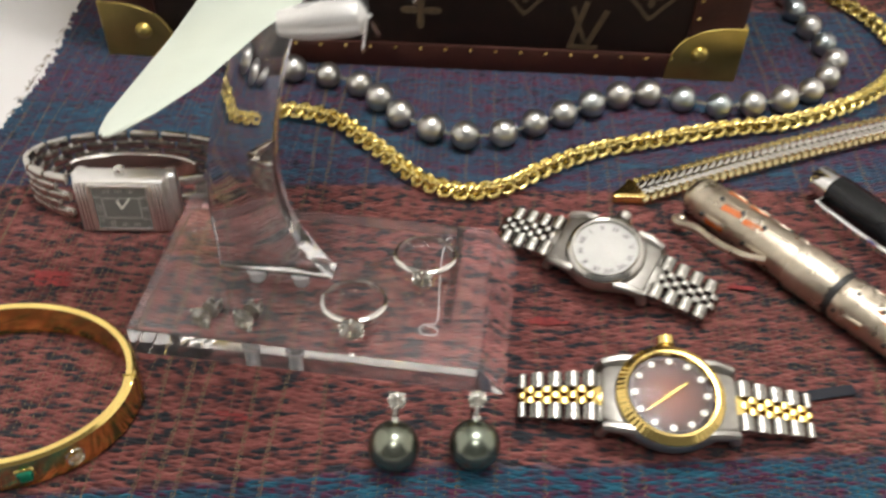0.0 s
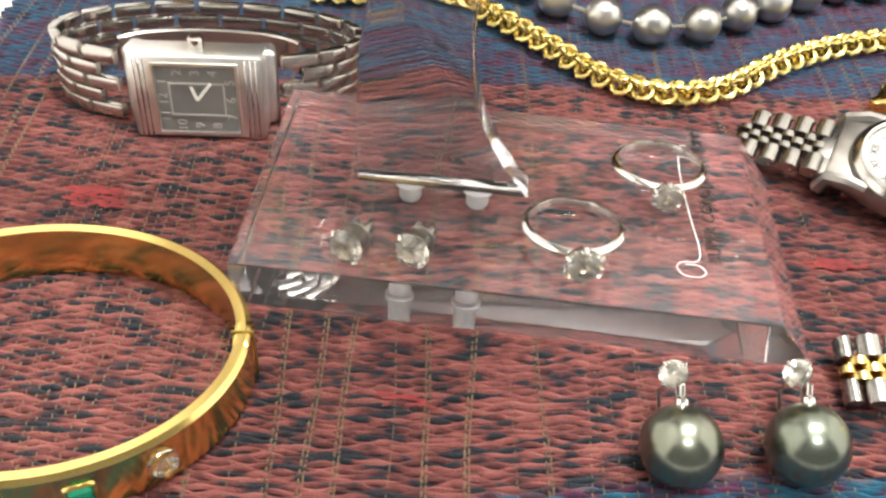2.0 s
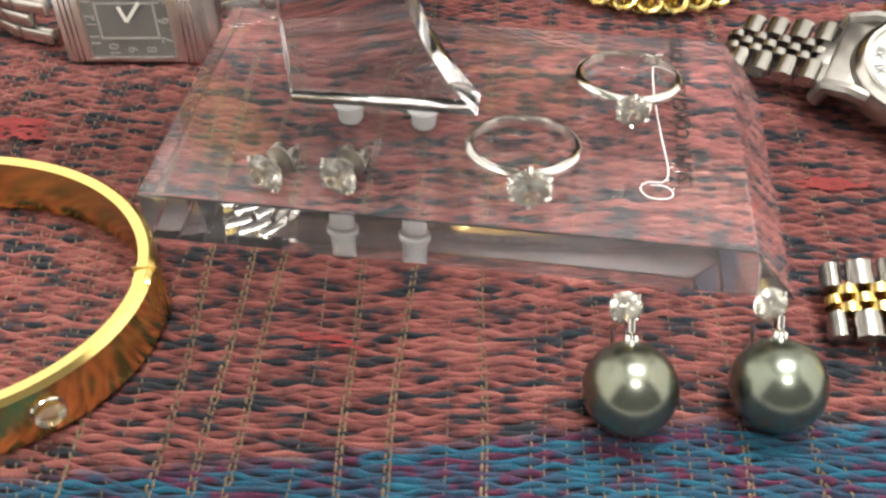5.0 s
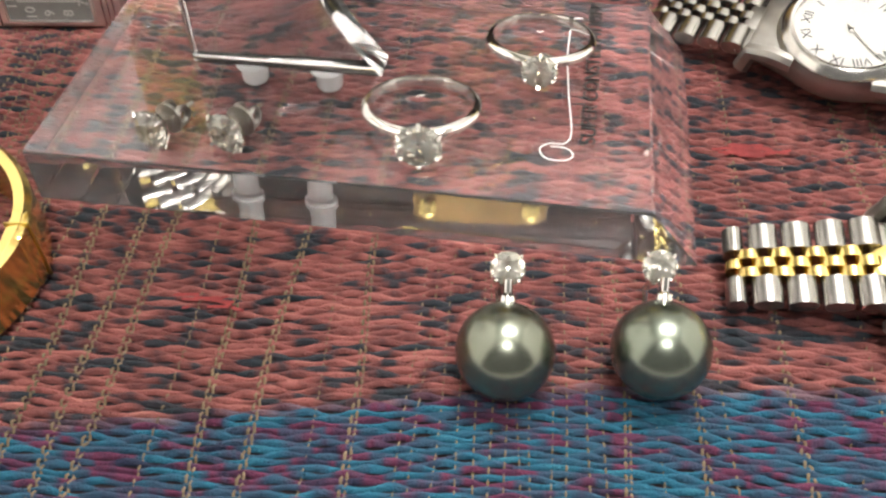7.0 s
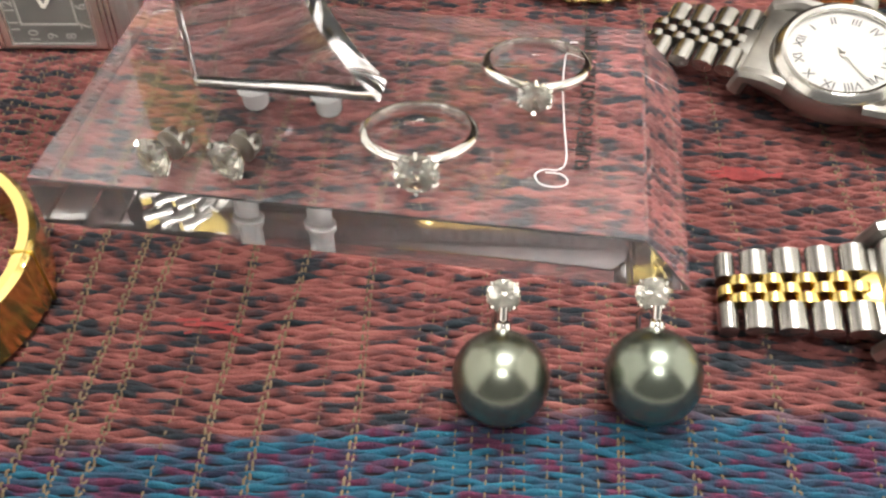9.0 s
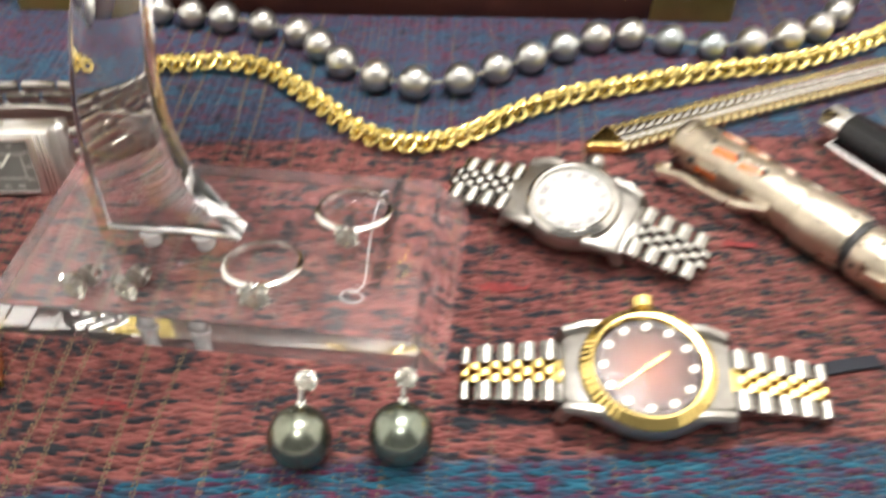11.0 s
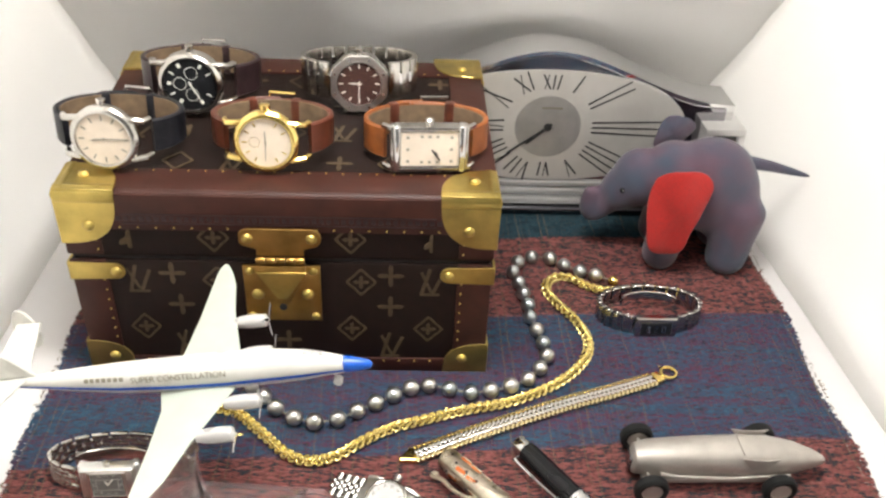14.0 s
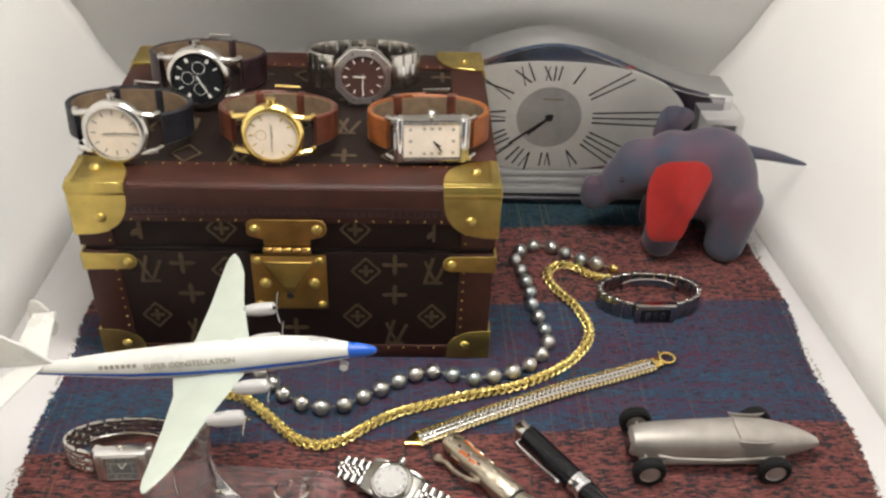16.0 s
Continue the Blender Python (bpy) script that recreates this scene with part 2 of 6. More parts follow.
    L(wob2, ws2.inputs[0])
    L(ws.outputs[0], ws2.inputs[2])
    ku = nt.nodes.new("ShaderNodeMath")
    ku.operation = "MULTIPLY_ADD"
    ku.inputs[1].default_value = -47.0
    L(sep.outputs[0], ku.inputs[0])
    L(sep.outputs[1], ku.inputs[2])
    ku2 = nt.nodes.new("ShaderNodeMath")
    ku2.operation = "MULTIPLY_ADD"
    ku2.inputs[1].default_value = -112.0
    L(sep.outputs[0], ku2.inputs[0])
    L(sep.outputs[1], ku2.inputs[2])
    add, add2 = nt.nodes.new("ShaderNodeMath"), nt.nodes.new("ShaderNodeMath")
    for k_, a_ in ((ku, add), (ku2, add2)):
        L(k_.outputs[0], a_.inputs[0])
        L(ws2.outputs[0], a_.inputs[1])

    def past(row, line=add):
        n = nt.nodes.new("ShaderNodeMapRange")
        n.inputs["From Min"].default_value, n.inputs["From Max"].default_value = row - 0.8, row + 0.8
        L(line.outputs[0], n.inputs["Value"])
        return n.outputs["Result"]

    c = mix(past((0.160 - 0.10) / 0.0011 + 1, add2), blue, red)
    c = mix(past((0.2775 - 0.10) / 0.0011), c, violet)
    c = mix(past((0.300 - 0.10) / 0.0011), c, violet)
    c = mix(past((0.408 - 0.10) / 0.0011 - 8), c, red)
    c = mix(past((0.503 - 0.10) / 0.0011 - 6), c, teal)
    L(c, b.inputs["Base Color"])
    tc = nt.nodes.new("ShaderNodeTexCoord")
    n2 = nt.nodes.new("ShaderNodeTexNoise")
    n2.inputs["Scale"].default_value = 2600
    n2.inputs["Detail"].default_value = 4
    bp = nt.nodes.new("ShaderNodeBump")
    bp.inputs["Strength"].default_value, bp.inputs["Distance"].default_value = 0.9, 0.0005
    L(tc.outputs["Object"], n2.inputs["Vector"])
    L(n2.outputs["Fac"], bp.inputs["Height"])
    L(bp.outputs["Normal"], b.inputs["Normal"])
    return m


YARN = cloth_material()
WARP = material("warp_thread", (0.160, 0.115, 0.066), 0.8, 0.0, 60, 0.35)


# ---------------------------------------------------------------- mesh helpers
def part(name, bm, mat, parent=None, label="", smooth=True):
    """Links a bmesh as one mesh object under a thing or a part."""
    me = bpy.data.meshes.new(name)
    bm.to_mesh(me)
    bm.free()
    for mm in (mat if isinstance(mat, (list, tuple)) else [mat]):
        me.materials.append(mm)
    if smooth:
        me.shade_smooth()
        me.set_sharp_from_angle(angle=radians(38))
    ob = new(name, me)
    if parent:
        ob.parent = parent
    if label:
        tagged(ob, label)
    return ob


def piece(name, me, parent, m):
    ob = new(name, me)
    ob.parent = parent
    ob.matrix_basis = m
    return ob


def mesh_of(name, bm, mat, smooth=True):
    me = bpy.data.meshes.new(name)
    bm.to_mesh(me)
    bm.free()
    me.materials.append(mat)
    if smooth:
        me.shade_smooth()
        me.set_sharp_from_angle(angle=radians(38))
    return me


def thing(name, m, label, category, group="", kind=""):
    ob = new(name)
    ob.empty_display_size = 0.01
    ob.matrix_world = m
    return tagged(ob, label, category, group, kind)


def box_bm(sx, sy, sz, at=(0, 0, 0), bevel=0.0, seg=1, m=None):
    bm = bmesh.new()
    bmesh.ops.create_cube(bm, size=1.0)
    bmesh.ops.scale(bm, vec=(sx, sy, sz), verts=bm.verts)
    if bevel:
        bmesh.ops.bevel(bm, geom=bm.edges[:], offset=bevel, segments=seg, affect="EDGES", profile=0.5)
    bmesh.ops.translate(bm, vec=at, verts=bm.verts)
    if m:
        bm.transform(m)
    return bm


def lathe_bm(profile, n=32, m=None, closed=False):
    """Turns (radius, z) pairs round the z axis."""
    bm = bmesh.new()
    rings = []
    for r, z in profile:
        if r < 1e-7:
            rings.append([bm.verts.new((0, 0, z))])
        else:
            rings.append([bm.verts.new((r * math.cos(2 * math.pi * i / n), r * math.sin(2 * math.pi * i / n), z)) for i in range(n)])
    pairs = list(zip(rings, rings[1:])) + ([(rings[-1], rings[0])] if closed else [])
    for a, c in pairs:
        for i in range(n):
            j = (i + 1) % n
            v = [a[i % len(a)], a[j % len(a)], c[j % len(c)], c[i % len(c)]]
            v = [q for k, q in enumerate(v) if q not in v[:k]]
            if len(v) > 2:
                bm.faces.new(v)
    bmesh.ops.recalc_face_normals(bm, faces=bm.faces)
    if m:
        bm.transform(m)
    return bm


def prism_bm(outline, depth, m=None, bevel=0.0, seg=1):
    """Extrudes an outline in the xy plane from z = 0 to z = depth."""
    bm = bmesh.new()
    f = bm.faces.new([bm.verts.new((x, y, 0)) for x, y in outline])
    r = bmesh.ops.extrude_face_region(bm, geom=[f])
    bmesh.ops.translate(bm, vec=(0, 0, depth), verts=[v for v in r["geom"] if isinstance(v, bmesh.types.BMVert)])
    bmesh.ops.recalc_face_normals(bm, faces=bm.faces)
    if bevel:
        bmesh.ops.bevel(bm, geom=bm.edges[:], offset=bevel, segments=seg, affect="EDGES", profile=0.5)
    if m:
        bm.transform(m)
    return bm


def sweep_bm(path, section, closed=False, up=Vector((0, 0, 1)), scale=None):
    """Sweeps a closed section (side, up) along a path of Vectors."""
    bm = bmesh.new()
    rings = []
    n = len(path)
    for i, p in enumerate(path):
        a, c = path[(i - 1) % n] if closed or i else path[0], path[(i + 1) % n] if closed or i < n - 1 else path[-1]
        d = (c - a).normalized()
        side = d.cross(up)
        side = side.normalized() if side.length > 1e-6 else Vector((1, 0, 0))
        upv = side.cross(d).normalized()
        k = scale(i / max(1, n - 1)) if scale else (1, 1)
        rings.append([bm.verts.new(p + side * (s * k[0]) + upv * (u * k[1])) for s, u in section])
    m = len(section)
    for i in range(n if closed else n - 1):
        a, c = rings[i], rings[(i + 1) % n]
        for j in range(m):
            bm.faces.new((a[j], a[(j + 1) % m], c[(j + 1) % m], c[j]))
    if not closed:
        bm.faces.new(rings[0])
        bm.faces.new(rings[-1][::-1])
    bmesh.ops.recalc_face_normals(bm, faces=bm.faces)
    return bm


def round_section(r, n=8):
    return [(r * math.cos(2 * math.pi * i / n), r * math.sin(2 * math.pi * i / n)) for i in range(n)]


def flat_section(w, h):
    b = min(w, h) * 0.28
    return [(-w / 2 + b, -h / 2), (w / 2 - b, -h / 2), (w / 2, -h / 2 + b), (w / 2, h / 2 - b), (w / 2 - b, h / 2), (-w / 2 + b, h / 2), (-w / 2, h / 2 - b), (-w / 2, -h / 2 + b)]


def spline(points, step):
    """A smooth curve through the points, resampled at even steps."""
    p = [Vector(q) for q in points]
    p = [2 * p[0] - p[1]] + p + [2 * p[-1] - p[-2]]
    dense = []
    for a, b, c, d in zip(p, p[1:], p[2:], p[3:]):
        for k in range(24):
            t = k / 24
            dense.append(0.5 * ((2 * b) + (c - a) * t + (2 * a - 5 * b + 4 * c - d) * t * t + (3 * b - a - 3 * c + d) * t ** 3))
    dense.append(p[-2])
    out, left = [dense[0]], step
    for a, b in zip(dense, dense[1:]):
        seg = (b - a).length
        at = 0.0
        while seg - at >= left:
            at += left
            out.append(a.lerp(b, at / seg))
            left = step
        left -= seg - at
    return out


def torus_bm(R, r, n=16, k=8, m=None):
    return lathe_bm([(R + r * math.cos(2 * math.pi * i / k), r * math.sin(2 * math.pi * i / k)) for i in range(k)], n, m, closed=True)


def sphere_bm(r, n=20, k=12, m=None):
    return lathe_bm([(r * math.sin(math.pi * i / k), -r * math.cos(math.pi * i / k)) for i in range(k + 1)], n, m)


def words(text, size, mat, parent, m, depth=0.00005):
    c = bpy.data.curves.new("lettering", "FONT")
    c.body, c.size, c.extrude, c.align_x, c.align_y = text, size, depth, "CENTER", "CENTER"
    tmp = bpy.data.objects.new("lettering", c)
    me = bpy.data.meshes.new_from_object(tmp)
    bpy.data.objects.remove(tmp)
    me.materials.append(mat)
    ob = new("lettering", me)
    ob.parent, ob.matrix_basis = parent, m
    return ob


def basis(origin, xaxis, yaxis, zaxis):
    m = Matrix.Identity(4)
    for i, a in enumerate((xaxis, yaxis, zaxis)):
        m.col[i][:3] = Vector(a).normalized()
    m.col[3][:3] = origin
    return m


# ---------------------------------------------------------------- setting: tent, table, room
def quad_sheet(name, grid, thick, mat, label, category):
    """A sheet over a grid of points, given thickness."""
    bm = bmesh.new()
    vs = [[bm.verts.new(p) for p in row] for row in grid]
    for a, c in zip(vs, vs[1:]):
        for i in range(len(a) - 1):
            bm.faces.new((a[i], a[i + 1], c[i + 1], c[i]))
    bmesh.ops.recalc_face_normals(bm, faces=bm.faces)
    ob = part(name, bm, mat)
    s = ob.modifiers.new("thickness", "SOLIDIFY")
    s.thickness, s.offset = thick, 0.0
    return tagged(ob, label, category, kind="structure")


def left_x(y):
    return -0.197 - 0.045 * (0.5 - y)


def right_x(y):
    return 0.377 + 0.085 * (0.52 - y)


def back_y(z):
    return 0.725 - 0.86 * z + 0.35 * z * z


def wall_grid(fx, side):
    rows = []
    for k in range(25):
        z = -0.002 + 0.60 * k / 24
        row = []
        for i in range(31):
            y = -0.02 + (back_y(max(z, 0)) + 0.02) * i / 30
            fold = 0.004 * noise.noise((y * 9, z * 7, side * 3.0)) + 0.0025 * noise.noise((y * 23, z * 16, side * 5.0))
            foot = 0.012 * math.exp(-((z + 0.002) / 0.012) ** 1.0)
            row.append((fx(y) + fold * min(1, z * 12 + 0.1) - side * foot, y, z))
        rows.append(row)
    return rows


wall_left = quad_sheet("wall_left", wall_grid(left_x, -1), 0.002, TENT, "white translucent fabric side of a photo tent", "tent wall")
wall_right = quad_sheet("wall_right", wall_grid(right_x, 1), 0.002, TENT, "white translucent fabric side of a photo tent", "tent wall")
wall_back = quad_sheet("wall_back", [[(-0.25 + 0.72 * i / 24, back_y(z) + 0.003 * noise.noise((i * 0.3, z * 6, 2.0)), z) for i in range(25)] for z in [0.60 * k / 24 - 0.002 for k in range(25)]],
                       0.002, TENT_BACK, "plain white backing sheet leaning forward", "tent wall")
# assumed roof, out of view: added for bounced light and reflections
ceiling = quad_sheet("ceiling", [[(-0.30 + 0.85 * i / 6, -0.02 + 0.45 * k / 6, 0.598) for i in range(7)] for k in range(7)], 0.002, TENT, "unseen white fabric roof, added to bounce light into the tent", "tent roof")
floor = part("floor", box_bm(0.84, 0.86, 0.004, (0.10, 0.34, -0.004), 0.001), TENT_FLOOR)
tagged(floor, "plain white sheet on the tent floor", "tent floor", kind="structure")
table = part("table_top", box_bm(1.6, 1.1, 0.03, (0.1, 0.25, -0.0212), 0.004), TABLE_WOOD)
tagged(table, "wooden table top under the photo tent", "table", kind="structure")


# ---------------------------------------------------------------- jewellery trunk
def monogram_flower(r, petals, inner, sharp=1.4):
    pts = []
    for i in range(48):
        a = 2 * math.pi * i / 48
        k = inner + (1 - inner) * abs(math.cos(petals * a / 2)) ** sharp
        pts.append((r * k * math.cos(a), r * k * math.sin(a)))
    return pts


def ring_outline_bm(outer, inner, depth):
    bm = bmesh.new()
    n = len(outer)
    lo = [[bm.verts.new((x, y, z)) for x, y in o] for o in (outer, inner) for z in (0, depth)]
    for i in range(n):
        j = (i + 1) % n
        bm.faces.new((lo[1][i], lo[1][j], lo[3][j], lo[3][i]))
        bm.faces.new((lo[0][i], lo[0][j], lo[1][j], lo[1][i]))
        bm.faces.new((lo[2][i], lo[3][i], lo[3][j], lo[2][j]))
    bmesh.ops.recalc_face_normals(bm, faces=bm.faces)
    return bm


def quarter_plate(w, h, r):
    """A plate with its square corner at the origin and the far corner rounded."""
    pts = [(0, 0), (w, 0)]
    for i in range(1, 12):
        a = math.pi / 2 * i / 12
        pts.append((w * math.cos(a) ** r, h * math.sin(a) ** r))
    return pts + [(0, h)]


def build_trunk():
    W, D, H, SEAM = 0.251, 0.186, 0.134, 0.0880
    t = thing("jewellery_trunk", pose(0.0062, 0.3505, 0.0), "dark brown coated-canvas trunk with leather trim and brass fittings, closed", "trunk")
    # local: x across, y from the front (0) to the back, z up
    body = part("body", box_bm(W, D, SEAM - 0.0012, (0, D / 2, (SEAM - 0.0012) / 2 + 0.0003), 0.002, 2), CANVAS, t, "dark brown canvas body")
    lid = part("lid", box_bm(W, D, H - SEAM, (0, D / 2, (H + SEAM) / 2), 0.004, 3), CANVAS, t, "dark brown canvas lid")
    # black strip set back in the seam between body and lid
    part("seam_strip", box_bm(W - 0.004, D - 0.004, 0.003, (0, D / 2, SEAM - 0.0006)), INK, t)
    e = 0.0008

    def trim(sx, sy, sz, at, par, lab=""):
        return part("leather_trim", box_bm(sx, sy, sz, at, 0.0006, 2), TRUNK_LEATHER, par, lab)

    # front and back leather borders
    for y, s in ((0, -1), (D, 1)):
        trim(W + 0.001, 0.002, 0.024, (0, y + s * 0.0002, H - 0.0125), lid, "reddish brown leather band")
        trim(W + 0.001, 0.002, 0.011, (0, y + s * 0.0002, 0.0058), body, "reddish brown leather band")
        for x in (-W / 2 + 0.0105, W / 2 - 0.0105):
            trim(0.021, 0.0019, 0.076, (x, y + s * 0.0001, 0.0495), body)
            trim(0.021, 0.0019, 0.018, (x, y + s * 0.0001, 0.1005), lid)
    # rounded leather edging of the lid's top
    for y in (0.0045, D - 0.0045):
        part("edge_roll", sweep_bm([Vector((-W / 2 + 0.004 + (W - 0.008) * i / 10, y, H - 0.0042)) for i in range(11)], round_section(0.0053, 14)), TRUNK_LEATHER, lid, "rounded leather edge")
    for y in (0.0145, D - 0.0145):
        trim(W - 0.004, 0.023, 0.0018, (0, y, H + 0.0003), lid)
    for x in (-W / 2 + 0.0115, W / 2 - 0.0115):
        trim(0.023, D - 0.052, 0.0018, (x, D / 2, H + 0.0003), lid)
        s = 1 if x > 0 else -1
        trim(0.002, D - 0.004, 0.024, (s * (W / 2 + 0.0002), D / 2, H - 0.0125), lid)
        trim(0.002, D - 0.004, 0.011, (s * (W / 2 + 0.0002), D / 2, 0.0058), body)
        part("edge_roll", sweep_bm([Vector((s * (W / 2 - 0.0045), 0.006 + (D - 0.012) * i / 8, H - 0.0042)) for i in range(9)], round_section(0.0053, 14)), TRUNK_LEATHER, lid)
    # stitched relief line under the edge
    for z in (H - 0.0195, H - 0.0135):
        part("stitch_line", box_bm(W - 0.07, 0.0006, 0.0007, (0, -0.0013, z)), DARK_BROWN_LEATHER, lid)
    tick = mesh_of("stitch", box_bm(0.0028, 0.0005, 0.0034, (0, 0, 0), 0.0002), DARK_BROWN_LEATHER)
    for i in range(44):
        piece("stitch", tick, lid, pose(-0.092 + 0.184 * i / 43, -0.0012, H - 0.0165))
    # brass nails
    nail = mesh_of("nail", lathe_bm([(0.0007, 0), (0.00062, 0.0003), (0.00035, 0.0006), (0, 0.0007)], 8, pose(0, 0, 0, 90, 0, 0)), BRASS)
    for i in range(19):
        piece("nail", nail, lid, pose(-0.092 + 0.184 * i / 18, -0.0012, H - 0.0225))
    for i in range(21):
        piece("nail", nail, body, pose(-0.100 + 0.2 * i / 20, -0.0012, 0.0095))
    for x in (-W / 2 + 0.0185, W / 2 - 0.0185):
        for k in range(7):
            piece("nail", nail, body, pose(x, -0.0012, 0.028 + 0.0075 * k * 1.0))
        for k in range(2):
            piece("nail", nail, lid, pose(x, -0.0012, 0.0955 + 0.007 * k))
    up_nail = mesh_of("top_nail", lathe_bm([(0.0007, 0), (0.00062, 0.0003), (0.00035, 0.0006), (0, 0.0007)], 8), BRASS)
    for i in range(22):
        for y in (0.0235, D - 0.0235):
            piece("nail", up_nail, lid, pose(-0.105 + 0.21 * i / 21, y, H + 0.0011))
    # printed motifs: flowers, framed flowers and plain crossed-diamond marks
    flower = mesh_of("flower_motif", prism_bm(monogram_flower(0.0082, 4, 0.22, 3.2), 0.0003, pose(0, 0, 0, 90, 0, 0)), MOTIF)
    lobed = mesh_of("lobed_motif", prism_bm(monogram_flower(0.0070, 4, 0.45), 0.0003, pose(0, 0, 0, 90, 0, 45)), MOTIF)
    dia = [(0.0095 * math.cos(2 * math.pi * i / 48) * (1 - 0.28 * abs(math.sin(4 * math.pi * i / 48))), 0.0105 * math.sin(2 * math.pi * i / 48) * (1 - 0.28 * abs(math.sin(4 * math.pi * i / 48)))) for i in range(48)]
    bm = ring_outline_bm(dia, [(x * 0.80, y * 0.80) for x, y in dia], 0.0003)
    bm.transform(pose(0, 0, 0, 90, 0, 0))
    framed = mesh_of("framed_motif", bm, MOTIF)
    small = mesh_of("small_flower_motif", prism_bm(monogram_flower(0.0048, 4, 0.2), 0.0003, pose(0, 0, 0, 90, 0, 0)), MOTIF)
    bm = box_bm(0.0016, 0.0003, 0.015, (-0.002, 0, 0), m=pose(0, 0, 0, 0, 14, 0))
    for q in (box_bm(0.0016, 0.0003, 0.012, (0.0035, 0, 0.001), m=pose(0, 0, 0, 0, 22, 0)), box_bm(0.0012, 0.0003, 0.012, (-0.0015, 0, 0.001), m=pose(0, 0, 0, 0, -22, 0)), box_bm(0.009, 0.0003, 0.0013, (0, 0, -0.0068))):
        me = bpy.data.meshes.new("tmp")
        q.to_mesh(me)
        q.free()
        bm.from_mesh(me)
        bpy.data.meshes.remove(me)
    bm.transform(Matrix.Scale(1.35, 4))
    mark = mesh_of("bar_motif", bm, MOTIF)
    y0 = -0.0002
    for x, z, kind in ((-0.088, 0.073, mark), (0.088, 0.073, mark), (-0.064, 0.054, flower), (0.064, 0.054, flower), (-0.040, 0.073, framed), (0.046, 0.073, framed), (-0.088, 0.036, framed), (0.088, 0.036, framed),
                       (-0.040, 0.036, lobed), (0.040, 0.036, framed), (-0.064, 0.022, mark), (0.064, 0.022, mark), (0.0, 0.026, flower), (-0.067, 0.0882, flower), (0.064, 0.0882, flower), (-0.040, 0.1045, framed), (0.040, 0.1045, framed), (-0.088, 0.103, lobed), (0.088, 0.103, lobed)):
        if kind is flower and z == 0.0882:
            piece("motif", flower, body, pose(x, y0, 0.0780))
            continue
        piece("motif", kind, body if z < SEAM else lid, pose(x, y0, z))
        if kind is framed:
            piece("motif", small, body if z < SEAM else lid, pose(x, y0, z))
    for i in range(7):
        for k in range(4):
            kind = (flower, framed, mark, lobed)[(i + 2 * k) % 4]
            piece("motif", kind, lid, pose(-0.096 + 0.032 * i, 0.037 + 0.037 * k, H + 0.0002) @ pose(0, 0, 0, -90, 0, 0))
    # brass corners: front, top and side plates with domed studs
    stud = mesh_of("stud", lathe_bm([(0.0034, 0), (0.0033, 0.0008), (0.0024, 0.0019), (0.0010, 0.0024), (0, 0.0025)], 14, pose(0, 0, 0, 90, 0, 0)), BRASS)
    stud_up = mesh_of("stud_up", lathe_bm([(0.0034, 0), (0.0033, 0.0008), (0.0024, 0.0019), (0.0010, 0.0024), (0, 0.0025)], 14), BRASS)

    def corner(sx, top, front):
        y0, sy = (-0.0013, 1) if front else (D + 0.0013, -1)
        c = new("brass_corner")
        c.parent = lid if top else body
        tagged(c, "aged brass corner plate")
        h, w = (0.035, 0.034) if top else (0.024, 0.028)
        z0 = H + 0.0004 if top else 0.0004
        zs = -1 if top else 1
        face = quarter_plate(w, h, 0.72)
        m = basis((sx * (W / 2 + 0.0008), y0, z0), (-sx, 0, 0), (0, 0, zs), (0, sy, 0))
        part("front_plate", prism_bm(face, 0.0014, m, 0.0003), BRASS, c)
        side = quarter_plate(w, h, 0.72)
        m = basis((sx * (W / 2 + 0.0016), y0, z0), (0, sy, 0), (0, 0, zs), (-sx, 0, 0))
        part("side_plate", prism_bm(side, 0.0014, m, 0.0003), BRASS, c)
        if top:
            m = basis((sx * (W / 2 + 0.0008), y0, H + 0.0026), (-sx, 0, 0), (0, sy, 0), (0, 0, -1))
            part("top_plate", prism_bm(quarter_plate(0.034, 0.030, 0.72), 0.0014, m, 0.0003), BRASS, c)
            part("rolled_edge", sweep_bm([Vector((sx * (W / 2 + 0.0008) - sx * 0.0335 * i / 6, y0 + sy * 0.0046, H - 0.0028)) for i in range(7)], round_section(0.0058, 16)), BRASS, c)
            part("rolled_edge", sweep_bm([Vector((sx * (W / 2 - 0.0034), y0 + sy * (0.001 + 0.029 * i / 6), H - 0.0028)) for i in range(7)], round_section(0.0058, 16)), BRASS, c)
            piece("stud", stud_up, c, pose(sx * (W / 2 - 0.013), y0 + sy * 0.017, H + 0.0024))
        if front:
            piece("stud", stud, c, pose(sx * (W / 2 - (0.016 if top else 0.015)), y0 - 0.0001, z0 + zs * (0.022 if top else 0.012)))

    for sx in (-1, 1):
        for front in (True, False):
            corner(sx, True, front)
            corner(sx, False, front)
        # strap-shaped side fittings at mid height
        f = [(0, -0.0065), (0.022, -0.0058)] + [(0.027 + 0.0058 * math.cos(a), 0.0058 * math.sin(a)) for a in [(-80 + 16 * i) * math.pi / 180 for i in range(11)]] + [(0.022, 0.0058), (0, 0.0065)]
        m = basis((sx * (W / 2 + 0.0012), -0.0015, 0.0795), (-sx, 0, 0), (0, 0, 1), (0, 1, 0))
        fit = part("side_fitting", prism_bm(f, 0.0014, m, 0.0003), BRASS, body, "brass side fitting")
        m = basis((sx * (W / 2 + 0.0016), -0.0015, 0.0795), (0, 1, 0), (0, 0, 1), (-sx, 0, 0))
        part("side_leaf", prism_bm(f, 0.0014, m, 0.0003), BRASS, fit)
        piece("stud", stud, fit, pose(sx * (W / 2 - 0.0265), -0.0015, 0.0795))
    # lock: hinged hasp on the lid over the plate on the body
    lock = new("lock")
